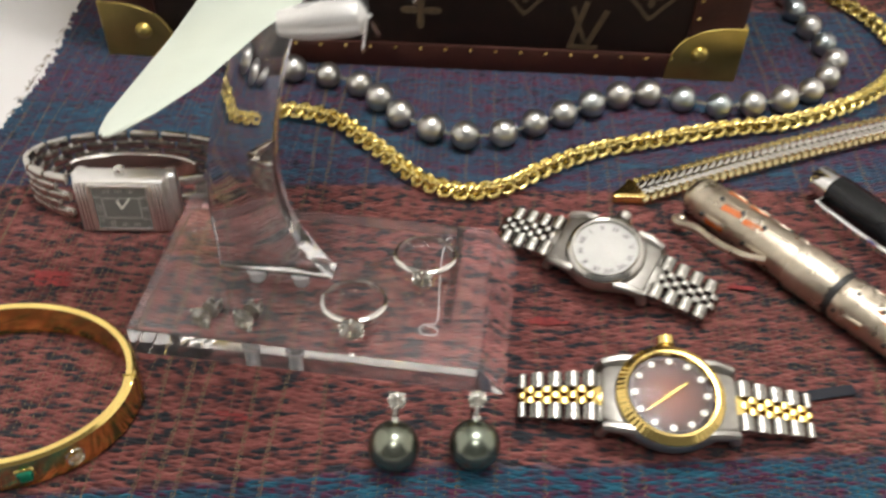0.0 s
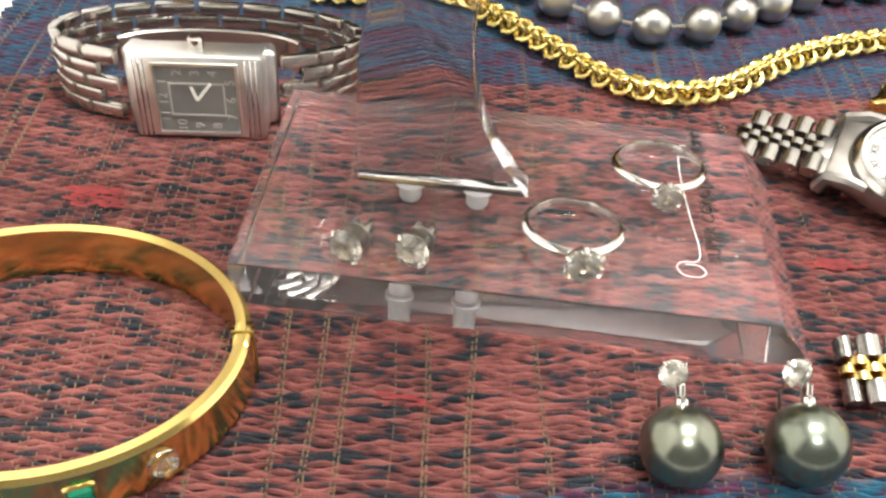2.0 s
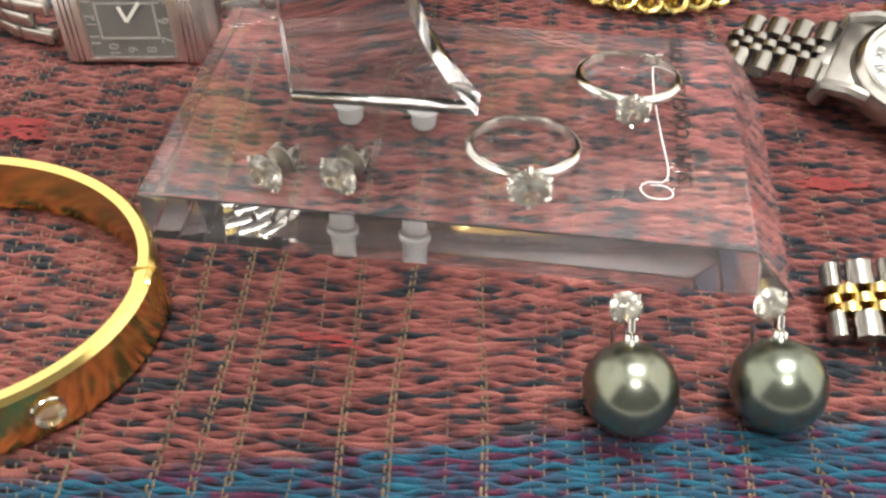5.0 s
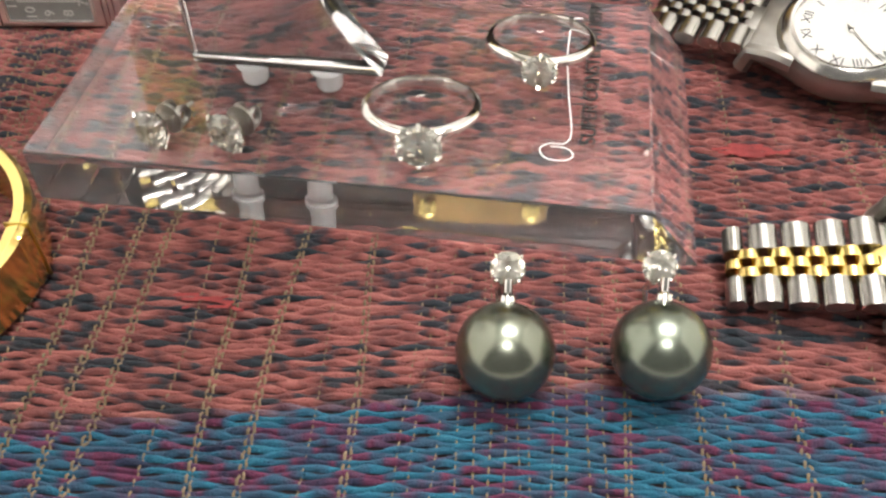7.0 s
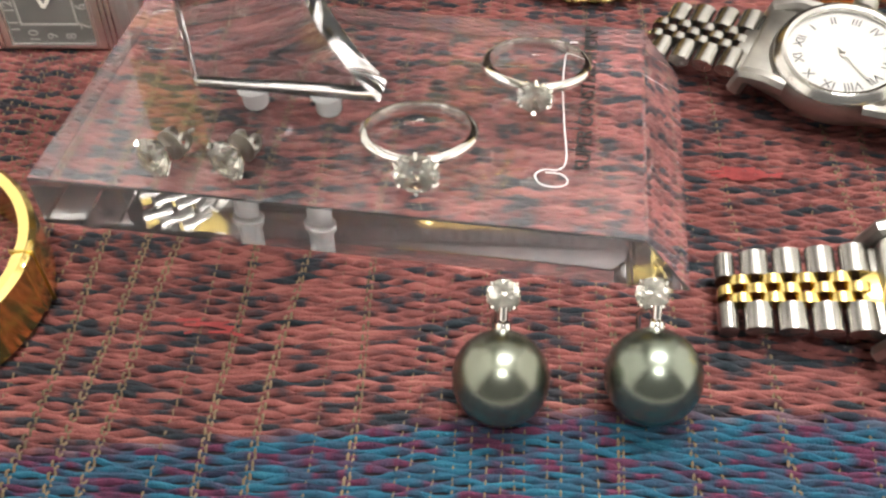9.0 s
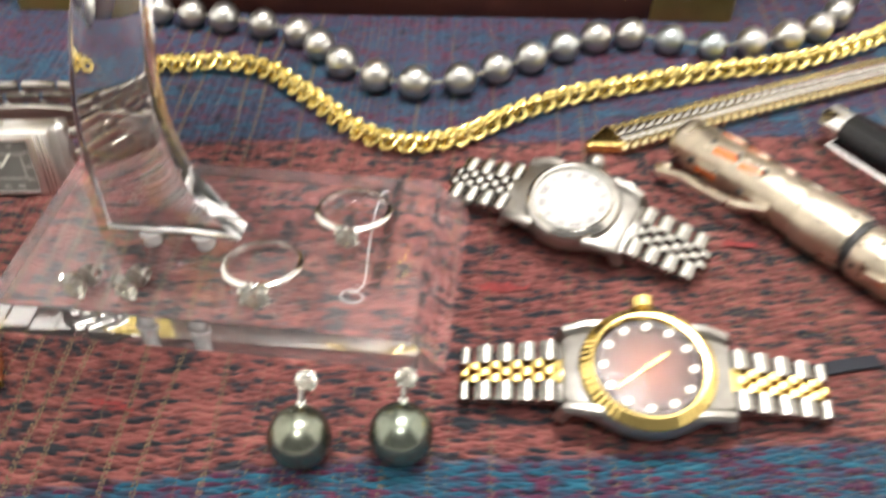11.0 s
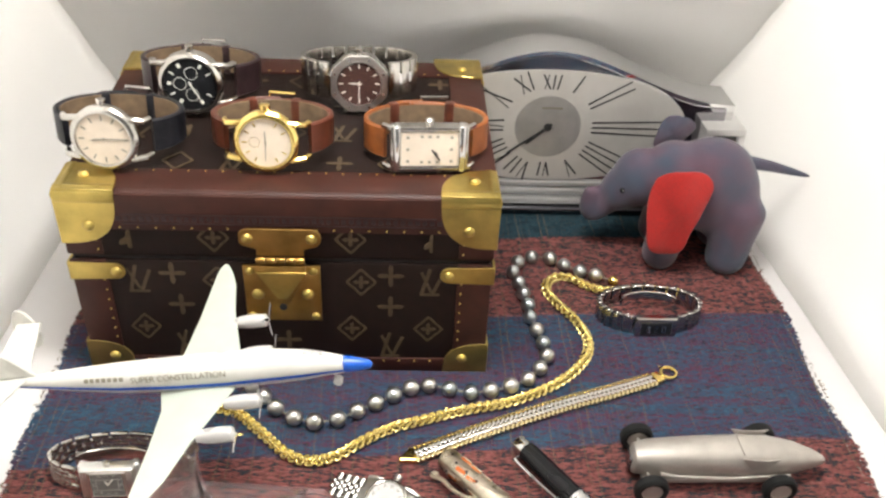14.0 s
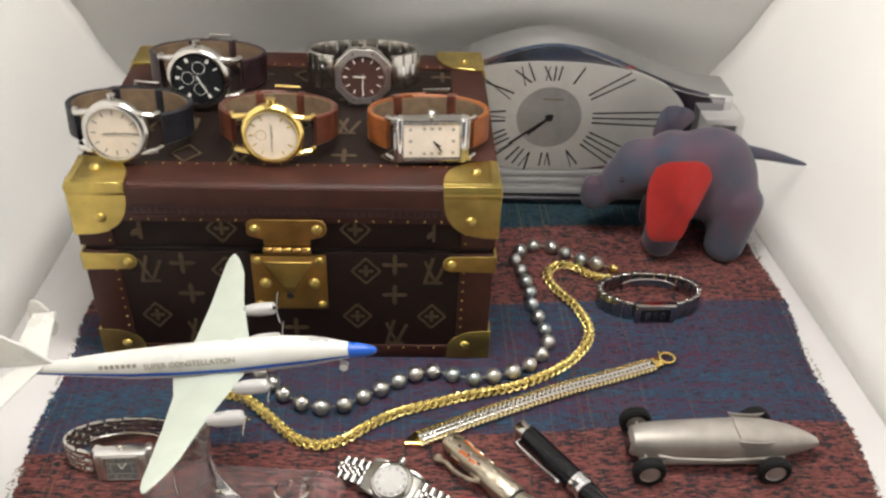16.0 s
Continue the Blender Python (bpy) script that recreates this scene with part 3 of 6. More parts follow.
    lock.parent = t
    lock.matrix_basis = pose(-0.0012, -0.0016, 0)
    tagged(lock, "brass hasp lock with a keyhole")
    hasp = [(-0.0235, 0.1065)] + [(-0.0185 + 0.006 * math.cos(a), 0.1065 + 0.0065 * math.sin(a)) for a in [math.radians(150 - 30 * i) for i in range(3)]]
    hasp += [(0.0185 + 0.006 * math.cos(a), 0.1065 + 0.0065 * math.sin(a)) for a in [math.radians(90 - 30 * i) for i in range(6)]] + [(0.014, 0.0985), (0.014, 0.094), (-0.014, 0.094), (-0.014, 0.0985)]
    hasp += [(-0.0185 + 0.006 * math.cos(a), 0.1065 + 0.0065 * math.sin(a)) for a in [math.radians(270 - 30 * i) for i in range(3)]]
    flip = basis((0, 0, 0), (1, 0, 0), (0, 0, 1), (0, -1, 0))
    part("hasp", prism_bm(hasp, 0.0016, flip, 0.0003), LOCK_BRASS, lock)
    part("lock_plate", box_bm(0.046, 0.0022, 0.042, (0, -0.0006, 0.0655), 0.0006, 2), LOCK_BRASS, lock)
    tongue = [(-0.0145, 0.0885), (0.0145, 0.0885), (0.0145, 0.080), (0.004, 0.0605), (0, 0.0585), (-0.004, 0.0605), (-0.0145, 0.080)]
    part("tongue", prism_bm(tongue, 0.0042, flip, 0.0005, 2), LOCK_BRASS, lock)
    for i in range(5):
        part("hinge_knuckle", lathe_bm([(0, -0.0027), (0.0021, -0.0027), (0.0023, -0.0022), (0.0023, 0.0022), (0.0021, 0.0027), (0, 0.0027)], 12, pose(-0.0116 + 0.0058 * i, -0.0028, 0.0915, 0, 90, 0)), LOCK_BRASS, lock)
    part("v_plate", prism_bm([(-0.0150, 0.0840), (0.0150, 0.0840), (0.0030, 0.0640), (-0.0030, 0.0640)], 0.0050, flip, 0.0005, 2), BRASS, lock, "pointed brass catch")
    # solid black disc: the dark of the keyhole is painted, not cut
    part("keyhole", lathe_bm([(0, 0), (0.0024, 0), (0.0024, 0.0006), (0, 0.0006)], 14, pose(0, -0.0042, 0.0575, 90, 0, 0)), INK, lock)
    for x, z, k in ((-0.0185, 0.1065, 1), (0.0185, 0.1065, 1), (-0.019, 0.083, 0.8), (0.019, 0.083, 0.8), (-0.015, 0.0655, 1.15), (0.015, 0.0655, 1.15), (0.0195, 0.0485, 0.8), (-0.0195, 0.0485, 0.8)):
        piece("stud", stud, lock, pose(x, -0.0016, z) @ Matrix.Scale(k, 4))
    return t


build_trunk()


# ---------------------------------------------------------------- watches
def watch_case(t, T, R, h, shape, metal, bezel_metal, dial_mat, mark_mat, hand_mat, crown_metal=None, marks="bar", times=(20, 250), second=None, lug=0.007, lug_w=0.018, crown_r=0.0026, fluted=False, subdials=()):
    """A case whose dial looks along +z in T's frame; the strap runs along x, twelve lies at -x, the crown at +y."""
    crown_metal = crown_metal or metal
    if shape == "round":
        part("case", lathe_bm([(0, -h / 2), (R * 0.80, -h / 2), (R * 0.97, -h * 0.30), (R, -h * 0.05), (R * 0.99, h * 0.18), (R * 0.93, h * 0.30), (R * 0.81, h * 0.30), (R * 0.81, h * 0.20), (0, h * 0.20)], 40, T), metal, t)
        if fluted:
            bm = lathe_bm([(R * 0.76, h * 0.32), (R * 0.80, h * 0.46), (R * 0.84, h * 0.47), (R * 0.97, h * 0.30), (R * 0.97, h * 0.22)], 120)
            for i, v in enumerate(bm.verts):
                if i % 2 and 120 <= i < 480:
                    v.co.x *= 0.985
                    v.co.y *= 0.985
            bm.transform(T)
            part("bezel", bm, bezel_metal, t, "fluted bezel", smooth=False)
        else:
            part("bezel", lathe_bm([(R * 0.78, h * 0.30), (R * 0.79, h * 0.44), (R * 0.84, h * 0.47), (R * 0.91, h * 0.42), (R * 0.96, h * 0.30), (R * 0.95, h * 0.2)], 48, T), bezel_metal, t)
        rd = R * 0.80
    else:
        turn = [math.radians(7.5 * i) for i in range(48)]
        oct_ = [(R * (0.975 - 0.028 * math.cos(8 * a)) * math.cos(a), R * (0.975 - 0.028 * math.cos(8 * a)) * math.sin(a)) for a in turn]
        part("case", prism_bm([(x * 1.02, y * 1.02) for x, y in oct_], h * 0.62, T @ pose(0, 0, -h / 2), 0.0008, 2), metal, t)
        bz = [(x * 0.98, y * 0.98) for x, y in oct_]
        inner = [(R * 0.74 * math.cos(a), R * 0.74 * math.sin(a)) for a in turn]
        bm = ring_outline_bm(bz, inner, h * 0.30)
        bm.transform(T @ pose(0, 0, h * 0.14))
        part("bezel", bm, bezel_metal, t, "octagonal brushed steel bezel", smooth=False)
        screw = mesh_of("screw", lathe_bm([(0.0009, 0), (0.0009, 0.0003), (0, 0.0003)], 8), CHROME)
        for i in range(8):
            a = math.radians(22.5 + 45 * i)
            piece("screw", screw, t, T @ pose(R * 0.87 * math.cos(a), R * 0.87 * math.sin(a), h * 0.44))
        rd = R * 0.75
    part("dial", lathe_bm([(rd, h * 0.24), (rd, h * 0.27), (0, h * 0.27)], 40, T), dial_mat, t)
    zt = h * 0.27 + 0.00012
    bar = mesh_of("hour_marker", box_bm(rd * 0.20, rd * 0.055, 0.0003, (0, 0, 0)), mark_mat, False)
    dot = mesh_of("hour_dot", lathe_bm([(rd * 0.075, -0.0001), (rd * 0.075, 0.0003), (0, 0.0003)], 10), mark_mat)
    num = mesh_of("hour_numeral", box_bm(rd * 0.16, rd * 0.12, 0.0003, (0, 0, 0)), mark_mat, False)
    for i in range(12):
        a = math.radians(30 * i)
        m = T @ pose(rd * 0.80 * math.cos(a), rd * 0.80 * math.sin(a), zt, 0, 0, 30 * i)
        if subdials and i in (0, 3, 9):
            continue
        if marks == "roman":
            words("XII I II III IV V VI VII VIII IX X XI".split()[(6 - i) % 12], rd * 0.24, mark_mat, t, m @ pose(-rd * 0.04, 0, 0, 0, 0, -90), 0.00003)
            continue
        piece("hour_marker", {"bar": bar, "dot": dot, "num": num if i % 2 == 0 else bar}[marks], t, m)
    for sx_, sy_, sr in subdials:
        part("subdial", torus_bm(rd * sr, rd * 0.010, 24, 4, T @ pose(rd * sx_, rd * sy_, zt)), mark_mat, t)
    for name, ang, ln, wd in (("hour_hand", times[0], 0.50, 0.06), ("minute_hand", times[1], 0.78, 0.042)):
        bm = prism_bm([(-rd * 0.12, -rd * wd / 2), (rd * ln * 0.75, -rd * wd / 2), (rd * ln, 0), (rd * ln * 0.75, rd * wd / 2), (-rd * 0.12, rd * wd / 2)], 0.0002, T @ pose(0, 0, zt + 0.0003, 0, 0, ang))
        part(name, bm, hand_mat, t)
    if second is not None:
        part("second_hand", box_bm(rd * 1.0, rd * 0.022, 0.00015, (rd * 0.30, 0, 0), m=T @ pose(0, 0, zt + 0.0006, 0, 0, second)), hand_mat, t)
    part("centre_pin", lathe_bm([(rd * 0.05, 0), (rd * 0.05, 0.0009), (0, 0.0009)], 10, T @ pose(0, 0, zt)), hand_mat, t)
    cr = part("crystal", lathe_bm([(rd * 0.985, h * 0.34), (rd * 0.97, h * 0.44), (rd * 0.5, h * 0.48), (0, h * 0.485)], 32, T), CRYSTAL, t, "clear watch glass")
    cr.visible_shadow = False
    part("crown", lathe_bm([(0, 0), (crown_r * 0.6, 0), (crown_r * 0.6, 0.001), (crown_r, 0.0012), (crown_r, 0.0036), (crown_r * 0.8, 0.004), (0, 0.004)], 14, T @ pose(0, R * 0.97, 0, -90, 0, 0)), crown_metal, t)
    if lug:
        for sx in (-1, 1):
            for sy in (-1, 1):
                path = [Vector((sx * R * 0.55, sy * lug_w * 0.62, h * 0.10)), Vector((sx * R * 0.85, sy * lug_w * 0.60, h * 0.14)), Vector((sx * (R + lug * 0.42), sy * lug_w * 0.56, 0)), Vector((sx * (R + lug * 0.70), sy * lug_w * 0.55, -h * 0.52))]
                bm = sweep_bm(path, flat_section(lug_w * 0.17, h * 0.36), up=Vector((0, 0, 1)))
                bm.transform(T)
                part("lug", bm, metal, t)


def loop_path(hx, hy, gap, n=60, y0=0.0):
    """The strap's line: an ellipse lying flat, open at the front by the case's half width."""
    a0 = math.asin(min(0.98, gap / hx))
    return [Vector((hx * math.sin(a0 + (2 * math.pi - 2 * a0) * i / n), y0 + hy - hy * math.cos(a0 + (2 * math.pi - 2 * a0) * i / n), 0)) for i in range(n + 1)]


FACE_FRONT = pose(0, 0, 0, 90, 0, 0)


def strap_watch(m, label, R, h, leather, metal, dial, mark, hand, hx, hy, width, group, **kw):
    t = thing("wristwatch", m, label, "watch", group)
    lug = kw.get("lug", 0.007)
    watch_case(t, FACE_FRONT, R, h, "round", metal, metal, dial, mark, hand, lug_w=width, **kw)
    path = loop_path(hx, hy, R + lug * 0.75)
    n = len(path)
    cut = int(n * 0.56)
    right, left = path[:cut], path[int(n * 0.50):]
    left = [p + Vector((0, 0.0032 if i < 8 else 0.0, 0)) for i, p in enumerate(left)]
    sec = flat_section(0.0030, width)
    part("strap", sweep_bm(right, sec, scale=lambda k: (1.25 - 0.4 * k, 1.0 - 0.14 * k)), leather, t, "leather strap, hole side")
    part("strap", sweep_bm(left, sec, scale=lambda k: (0.85 + 0.4 * k, 0.86 + 0.14 * k)), leather, t, "leather strap, buckle side")
    inner = [p + (Vector((0, hy, 0)) - p).normalized() * 0.0017 for p in path[3:-3]]
    part("lining", sweep_bm(inner, flat_section(0.0008, width * 0.84)), LINING, t, "pale leather strap lining")
    for k in (int(n * 0.44), int(n * 0.60)):
        d = (path[k + 1] - path[k - 1]).normalized()
        mm = basis(path[k], d, d.cross(Vector((0, 0, -1))), (0, 0, 1))
        part("keeper", box_bm(0.005, 0.0062, width * 0.92, (0, 0, 0), 0.001, 2, mm), leather, t)
    k = int(n * 0.50)
    q = path[k] + Vector((0, 0.0005, 0))
    part("buckle", sweep_bm([q + Vector((0.010, 0.001, -width * 0.5)), q + Vector((-0.006, 0.004, -width * 0.52)), q + Vector((-0.008, 0.004, 0)), q + Vector((-0.006, 0.004, width * 0.56)), q + Vector((0.010, 0.001, width * 0.58))], round_section(0.0011, 8), up=Vector((0, 1, 0))), metal, t, "metal pin buckle")
    return t


def link_mesh(name, sx, sy, sz, mat, b=0.0006):
    return mesh_of(name, box_bm(sx, sy, sz, (0, 0, 0), b, 2), mat)


def build_box_top_watches():
    g = "watches on the trunk"
    z = 0.1362
    strap_watch(pose(-0.0930, 0.3745, z + 0.0197, -7, 0, -4), "round steel watch with cream dial on a black leather strap", 0.0197, 0.0095, BLACK_LEATHER, STEEL, DIAL_CREAM, INK_GREY, INK_GREY, 0.036, 0.026, 0.0195, g, times=(186, 2), second=None)
    strap_watch(pose(-0.0580, 0.4465, z + 0.0205, -7, 0, -3), "steel chronograph with black dial on a dark brown strap", 0.0208, 0.0125, DARK_BROWN_LEATHER, STEEL, DIAL_BLACK, LUME, LUME, 0.037, 0.026, 0.0205, g, marks="num", times=(-62, -60), subdials=((-0.4, 0, 0.24), (0.05, 0.42, 0.24), (0.05, -0.42, 0.24)))
    strap_watch(pose(-0.0025, 0.3755, z + 0.0192, -7, 0, -2), "round gold watch with cream dial on a reddish brown strap", 0.0190, 0.0095, RED_BROWN_LEATHER, GOLD, DIAL_CREAM, GOLD, INK_GREY, 0.0345, 0.025, 0.0185, g, marks="bar", times=(92, 268), subdials=((-0.42, 0.0, 0.2),), crown_r=0.0032)
    # octagonal steel watch on its bracelet
    t = thing("wristwatch", pose(0.0475, 0.4545, z + 0.0195, -7, 0, 2), "octagonal steel watch with a dark brown dial and bracelet", "watch", g)
    watch_case(t, FACE_FRONT, 0.0195, 0.009, "octagon", STEEL, BRIGHT_STEEL, DIAL_BROWN, LUME, LUME, lug=0, times=(178, 268), second=None)
    path = loop_path(0.0375, 0.026, 0.0185, 20)
    for i, (a, b) in enumerate(zip(path, path[1:])):
        d = (b - a)
        w = 0.024 - 0.006 * min(i, 19 - i) / 9
        mm = basis((a + b) / 2, d, d.cross(Vector((0, 0, -1))), (0, 0, 1))
        part("bracelet_link", box_bm(d.length * 0.86, 0.0034, w, (0, 0, 0), 0.0006, 2, mm), STEEL, t)
        part("bracelet_joint", box_bm(d.length * 0.40, 0.0026, w * 0.34, (d.length * 0.5, 0, 0), 0.0005, 1, mm), CHROME, t)
    # rectangular steel watch on a tan strap
    t = thing("wristwatch", pose(0.0915, 0.3805, z + 0.0150, -7, 0, 3), "rectangular steel watch with a pale dial on a tan strap", "watch", g)
    T = FACE_FRONT
    part("case", box_bm(0.046, 0.0275, 0.0085, (0, 0, -0.0006), 0.0012, 2, T), STEEL, t)
    for sx in (-1, 1):
        part("gadroon", box_bm(0.0045, 0.029, 0.0095, (sx * 0.0190, 0, 0.0006), 0.0018, 3, T), CHROME, t, "polished flank")
        for sy in (-1, 1):
            part("lug", sweep_bm([T @ Vector((sx * 0.018, sy * 0.0125, 0.002)), T @ Vector((sx * 0.0235, sy * 0.0125, 0.0015)), T @ Vector((sx * 0.0265, sy * 0.0122, -0.003))], flat_section(0.003, 0.0035)), STEEL, t)
    for sy in (-1, 1):
        part("rail", box_bm(0.034, 0.0028, 0.002, (0, sy * 0.0122, 0.0040), 0.0006, 2, T), STEEL, t)
    part("dial", box_bm(0.033, 0.0205, 0.0006, (0, 0, 0.0040), 0, 1, T), DIAL_CREAM, t)
    for i in range(12):
        a = math.radians(30 * i)
        k = min(1 / max(1e-6, abs(math.cos(a))), 0.62 / max(1e-6, abs(math.sin(a))))
        part("hour_numeral", box_bm(0.0018, 0.0016, 0.0002, (0.0128 * k * math.cos(a), 0.0128 * k * math.sin(a), 0.0045), 0, 1, T), INK_GREY, t)
    for ang, ln in ((-52, 0.0085), (-40, 0.0055)):
        part("watch_hand", box_bm(ln, 0.0008, 0.0002, (ln / 2, 0, 0), 0, 1, T @ pose(0.001, 0, 0.0049, 0, 0, ang)), INK, t)
    cr = part("crystal", box_bm(0.0335, 0.021, 0.0008, (0, 0, 0.0056), 0.0002, 1, T), CRYSTAL, t, "clear watch glass")
    cr.visible_shadow = False
    part("crown", lathe_bm([(0, 0), (0.0024, 0), (0.0026, 0.0008), (0.0026, 0.003), (0.002, 0.0036), (0, 0.0038)], 14, T @ pose(0, 0.0138, 0, -90, 0, 0)), STEEL, t)
    path = loop_path(0.0365, 0.0255, 0.0255)
    sec = flat_section(0.0030, 0.019)
    n = len(path)
    part("strap", sweep_bm(path[:int(n * 0.56)], sec), TAN_LEATHER, t, "tan leather strap, hole side")
    part("strap", sweep_bm([p + Vector((0, 0.003 if i < 8 else 0, 0)) for i, p in enumerate(path[n // 2:])], sec), TAN_LEATHER, t, "tan leather strap, buckle side")
    part("lining", sweep_bm([p + (Vector((0, 0.0255, 0)) - p).normalized() * 0.0017 for p in path[3:-3]], flat_section(0.0008, 0.016)), LINING, t)
    for k in (int(n * 0.40), int(n * 0.62)):
        d = (path[k + 1] - path[k - 1]).normalized()
        part("keeper", box_bm(0.006, 0.0062, 0.0205, (0, 0, 0), 0.001, 2, basis(path[k], d, d.cross(Vector((0, 0, -1))), (0, 0, 1))), RED_BROWN_LEATHER, t)
    q = path[n // 2] + Vector((0.006, 0, 0))
    part("buckle", sweep_bm([q + Vector((0.008, 0.001, -0.010)), q + Vector((-0.006, 0.004, -0.0105)), q + Vector((-0.007, 0.004, 0.0110)), q + Vector((0.010, 0.001, 0.0118))], round_section(0.0012, 8), up=Vector((0, 1, 0))), STEEL, t)


build_box_top_watches()


def flat_watch(m, label, R, h, shape_kw, bracelet_half, half_w, outer_mat, mid_mat, end_mat):
    """A watch lying on its closed bracelet, dial up; the bracelet's ends roll under."""
    t = thing("wristwatch", m, label, "watch", "watches on the cloth")
    watch_case(t, pose(0, 0, 0.0095), R, h, "round", **shape_kw)
    for s in (-1, 1):
        flank = [(s * R * 0.30, -R * 0.95), (s * R * 0.62, -R * 0.80), (s * (R + 0.0028), -half_w * 0.98), (s * (R + 0.0028), half_w * 0.98), (s * R * 0.62, R * 0.80), (s * R * 0.30, R * 0.95)]
        part("case_flank", prism_bm(flank if s > 0 else flank[::-1], 0.0046, pose(0, 0, 0.0068, 0, s * 4, 0), 0.0009, 2), shape_kw["metal"], t, "brushed cushion-shaped case side")
    pitch = 0.0047
    def barrel(name, length, r, mat):
        h = length / 2
        return mesh_of(name, lathe_bm([(0, -h), (r, -h), (r, h), (0, h)], 16, Matrix.Diagonal((1, 1, 0.72, 1)) @ pose(0, 0, 0, 90, 0, 0)), mat)

    wide = barrel("outer_link", half_w * 0.64, 0.00215, outer_mat)
    mid = barrel("centre_link", half_w * 0.225, 0.0019, mid_mat)
    for s in (-1, 1):
        x0 = R + 0.0035
        part("end_link", box_bm(0.0062, half_w * 1.98, 0.0034, (s * (R + 0.0012), 0, 0.0088), 0.001, 2, pose(0, 0, 0, 0, s * 8, 0)), outer_mat, t)
        part("end_link_centre", box_bm(0.0058, half_w * 0.84, 0.0030, (s * (R + 0.0016), 0, 0.0094), 0.0009, 2, pose(0, 0, 0, 0, s * 8, 0)), end_mat, t)
        path = spline([(x0, 0, 0.0078), (x0 + 0.008, 0, 0.0062), (bracelet_half - 0.006, 0, 0.0050), (bracelet_half - 0.001, 0, 0.0036), (bracelet_half - 0.0030, 0, 0.0018)], pitch / 2)
        for i in range(1, len(path) - 1):
            d = path[i + 1] - path[i - 1]
            ang = -math.degrees(math.atan2(d.z, d.x))
            p = path[i]
            narrow = Matrix.Diagonal((1, 1.0 - 0.16 * i / len(path), 1, 1))
            mm = narrow @ pose(s * p.x, 0, p.z, 0, s * ang, 0)
            if i % 2:
                for sy in (-1, 1):
                    piece("outer_link", wide, t, narrow @ pose(s * p.x, sy * half_w * 0.67, p.z, 0, s * ang, 0))
                piece("centre_link", mid, t, mm)
            else:
                for sy in (-1, 1):
                    piece("centre_link", mid, t, narrow @ pose(s * p.x, sy * half_w * 0.235, p.z, 0, s * ang, 0))
    return t


def smoked_dial():
    """Brown dial, burnt darker towards its rim."""
    m = material("smoked_brown_dial", (0.1, 0.03, 0.01), 0.22, 0.25)
    nt = m.node_tree
    tc, flat, dist = nt.nodes.new("ShaderNodeTexCoord"), nt.nodes.new("ShaderNodeVectorMath"), nt.nodes.new("ShaderNodeVectorMath")
    flat.operation, dist.operation = "MULTIPLY", "LENGTH"
    flat.inputs[1].default_value = (1, 1, 0)
    mr, r = nt.nodes.new("ShaderNodeMapRange"), nt.nodes.new("ShaderNodeValToRGB")
    mr.inputs["From Min"].default_value, mr.inputs["From Max"].default_value = 0.002, 0.0118
    r.color_ramp.elements[0].color, r.color_ramp.elements[1].color = (0.105, 0.024, 0.007, 1), (0.014, 0.009, 0.006, 1)
    nt.links.new(tc.outputs["Object"], flat.inputs[0])
    nt.links.new(flat.outputs[0], dist.inputs[0])
    nt.links.new(dist.outputs["Value"], mr.inputs["Value"])
    nt.links.new(mr.outputs["Result"], r.inputs["Fac"])
    nt.links.new(r.outputs["Color"], nt.nodes["Principled BSDF"].inputs["Base Color"])
    return m


flat_watch(pose(0.0825, 0.1840, 0.0014, 12, 0, -1.5), "two-tone gold and steel watch with a brown dial, lying flat", 0.0148, 0.0085,
           dict(metal=STEEL_BRUSHED, bezel_metal=GOLD, dial_mat=smoked_dial(), mark_mat=LUME, hand_mat=GOLD, crown_metal=GOLD, marks="dot", times=(38, 218), lug=0.0045, lug_w=0.0165, crown_r=0.0024, fluted=True), 0.0395, 0.0073, LINK_STEEL, GOLD, GOLD)
flat_watch(pose(0.0712, 0.2378, 0.0018, 15, 0, -26.5), "small steel watch with a white roman dial, lying flat", 0.0125, 0.0085,
           dict(metal=STEEL_BRUSHED, bezel_metal=STEEL, dial_mat=DIAL_WHITE, mark_mat=INK, hand_mat=STEEL_BRUSHED, marks="roman", times=(100, -38), lug=0.0045, lug_w=0.0160, crown_r=0.0022), 0.0365, 0.0078, LINK_STEEL, LINK_STEEL, STEEL_BRUSHED)


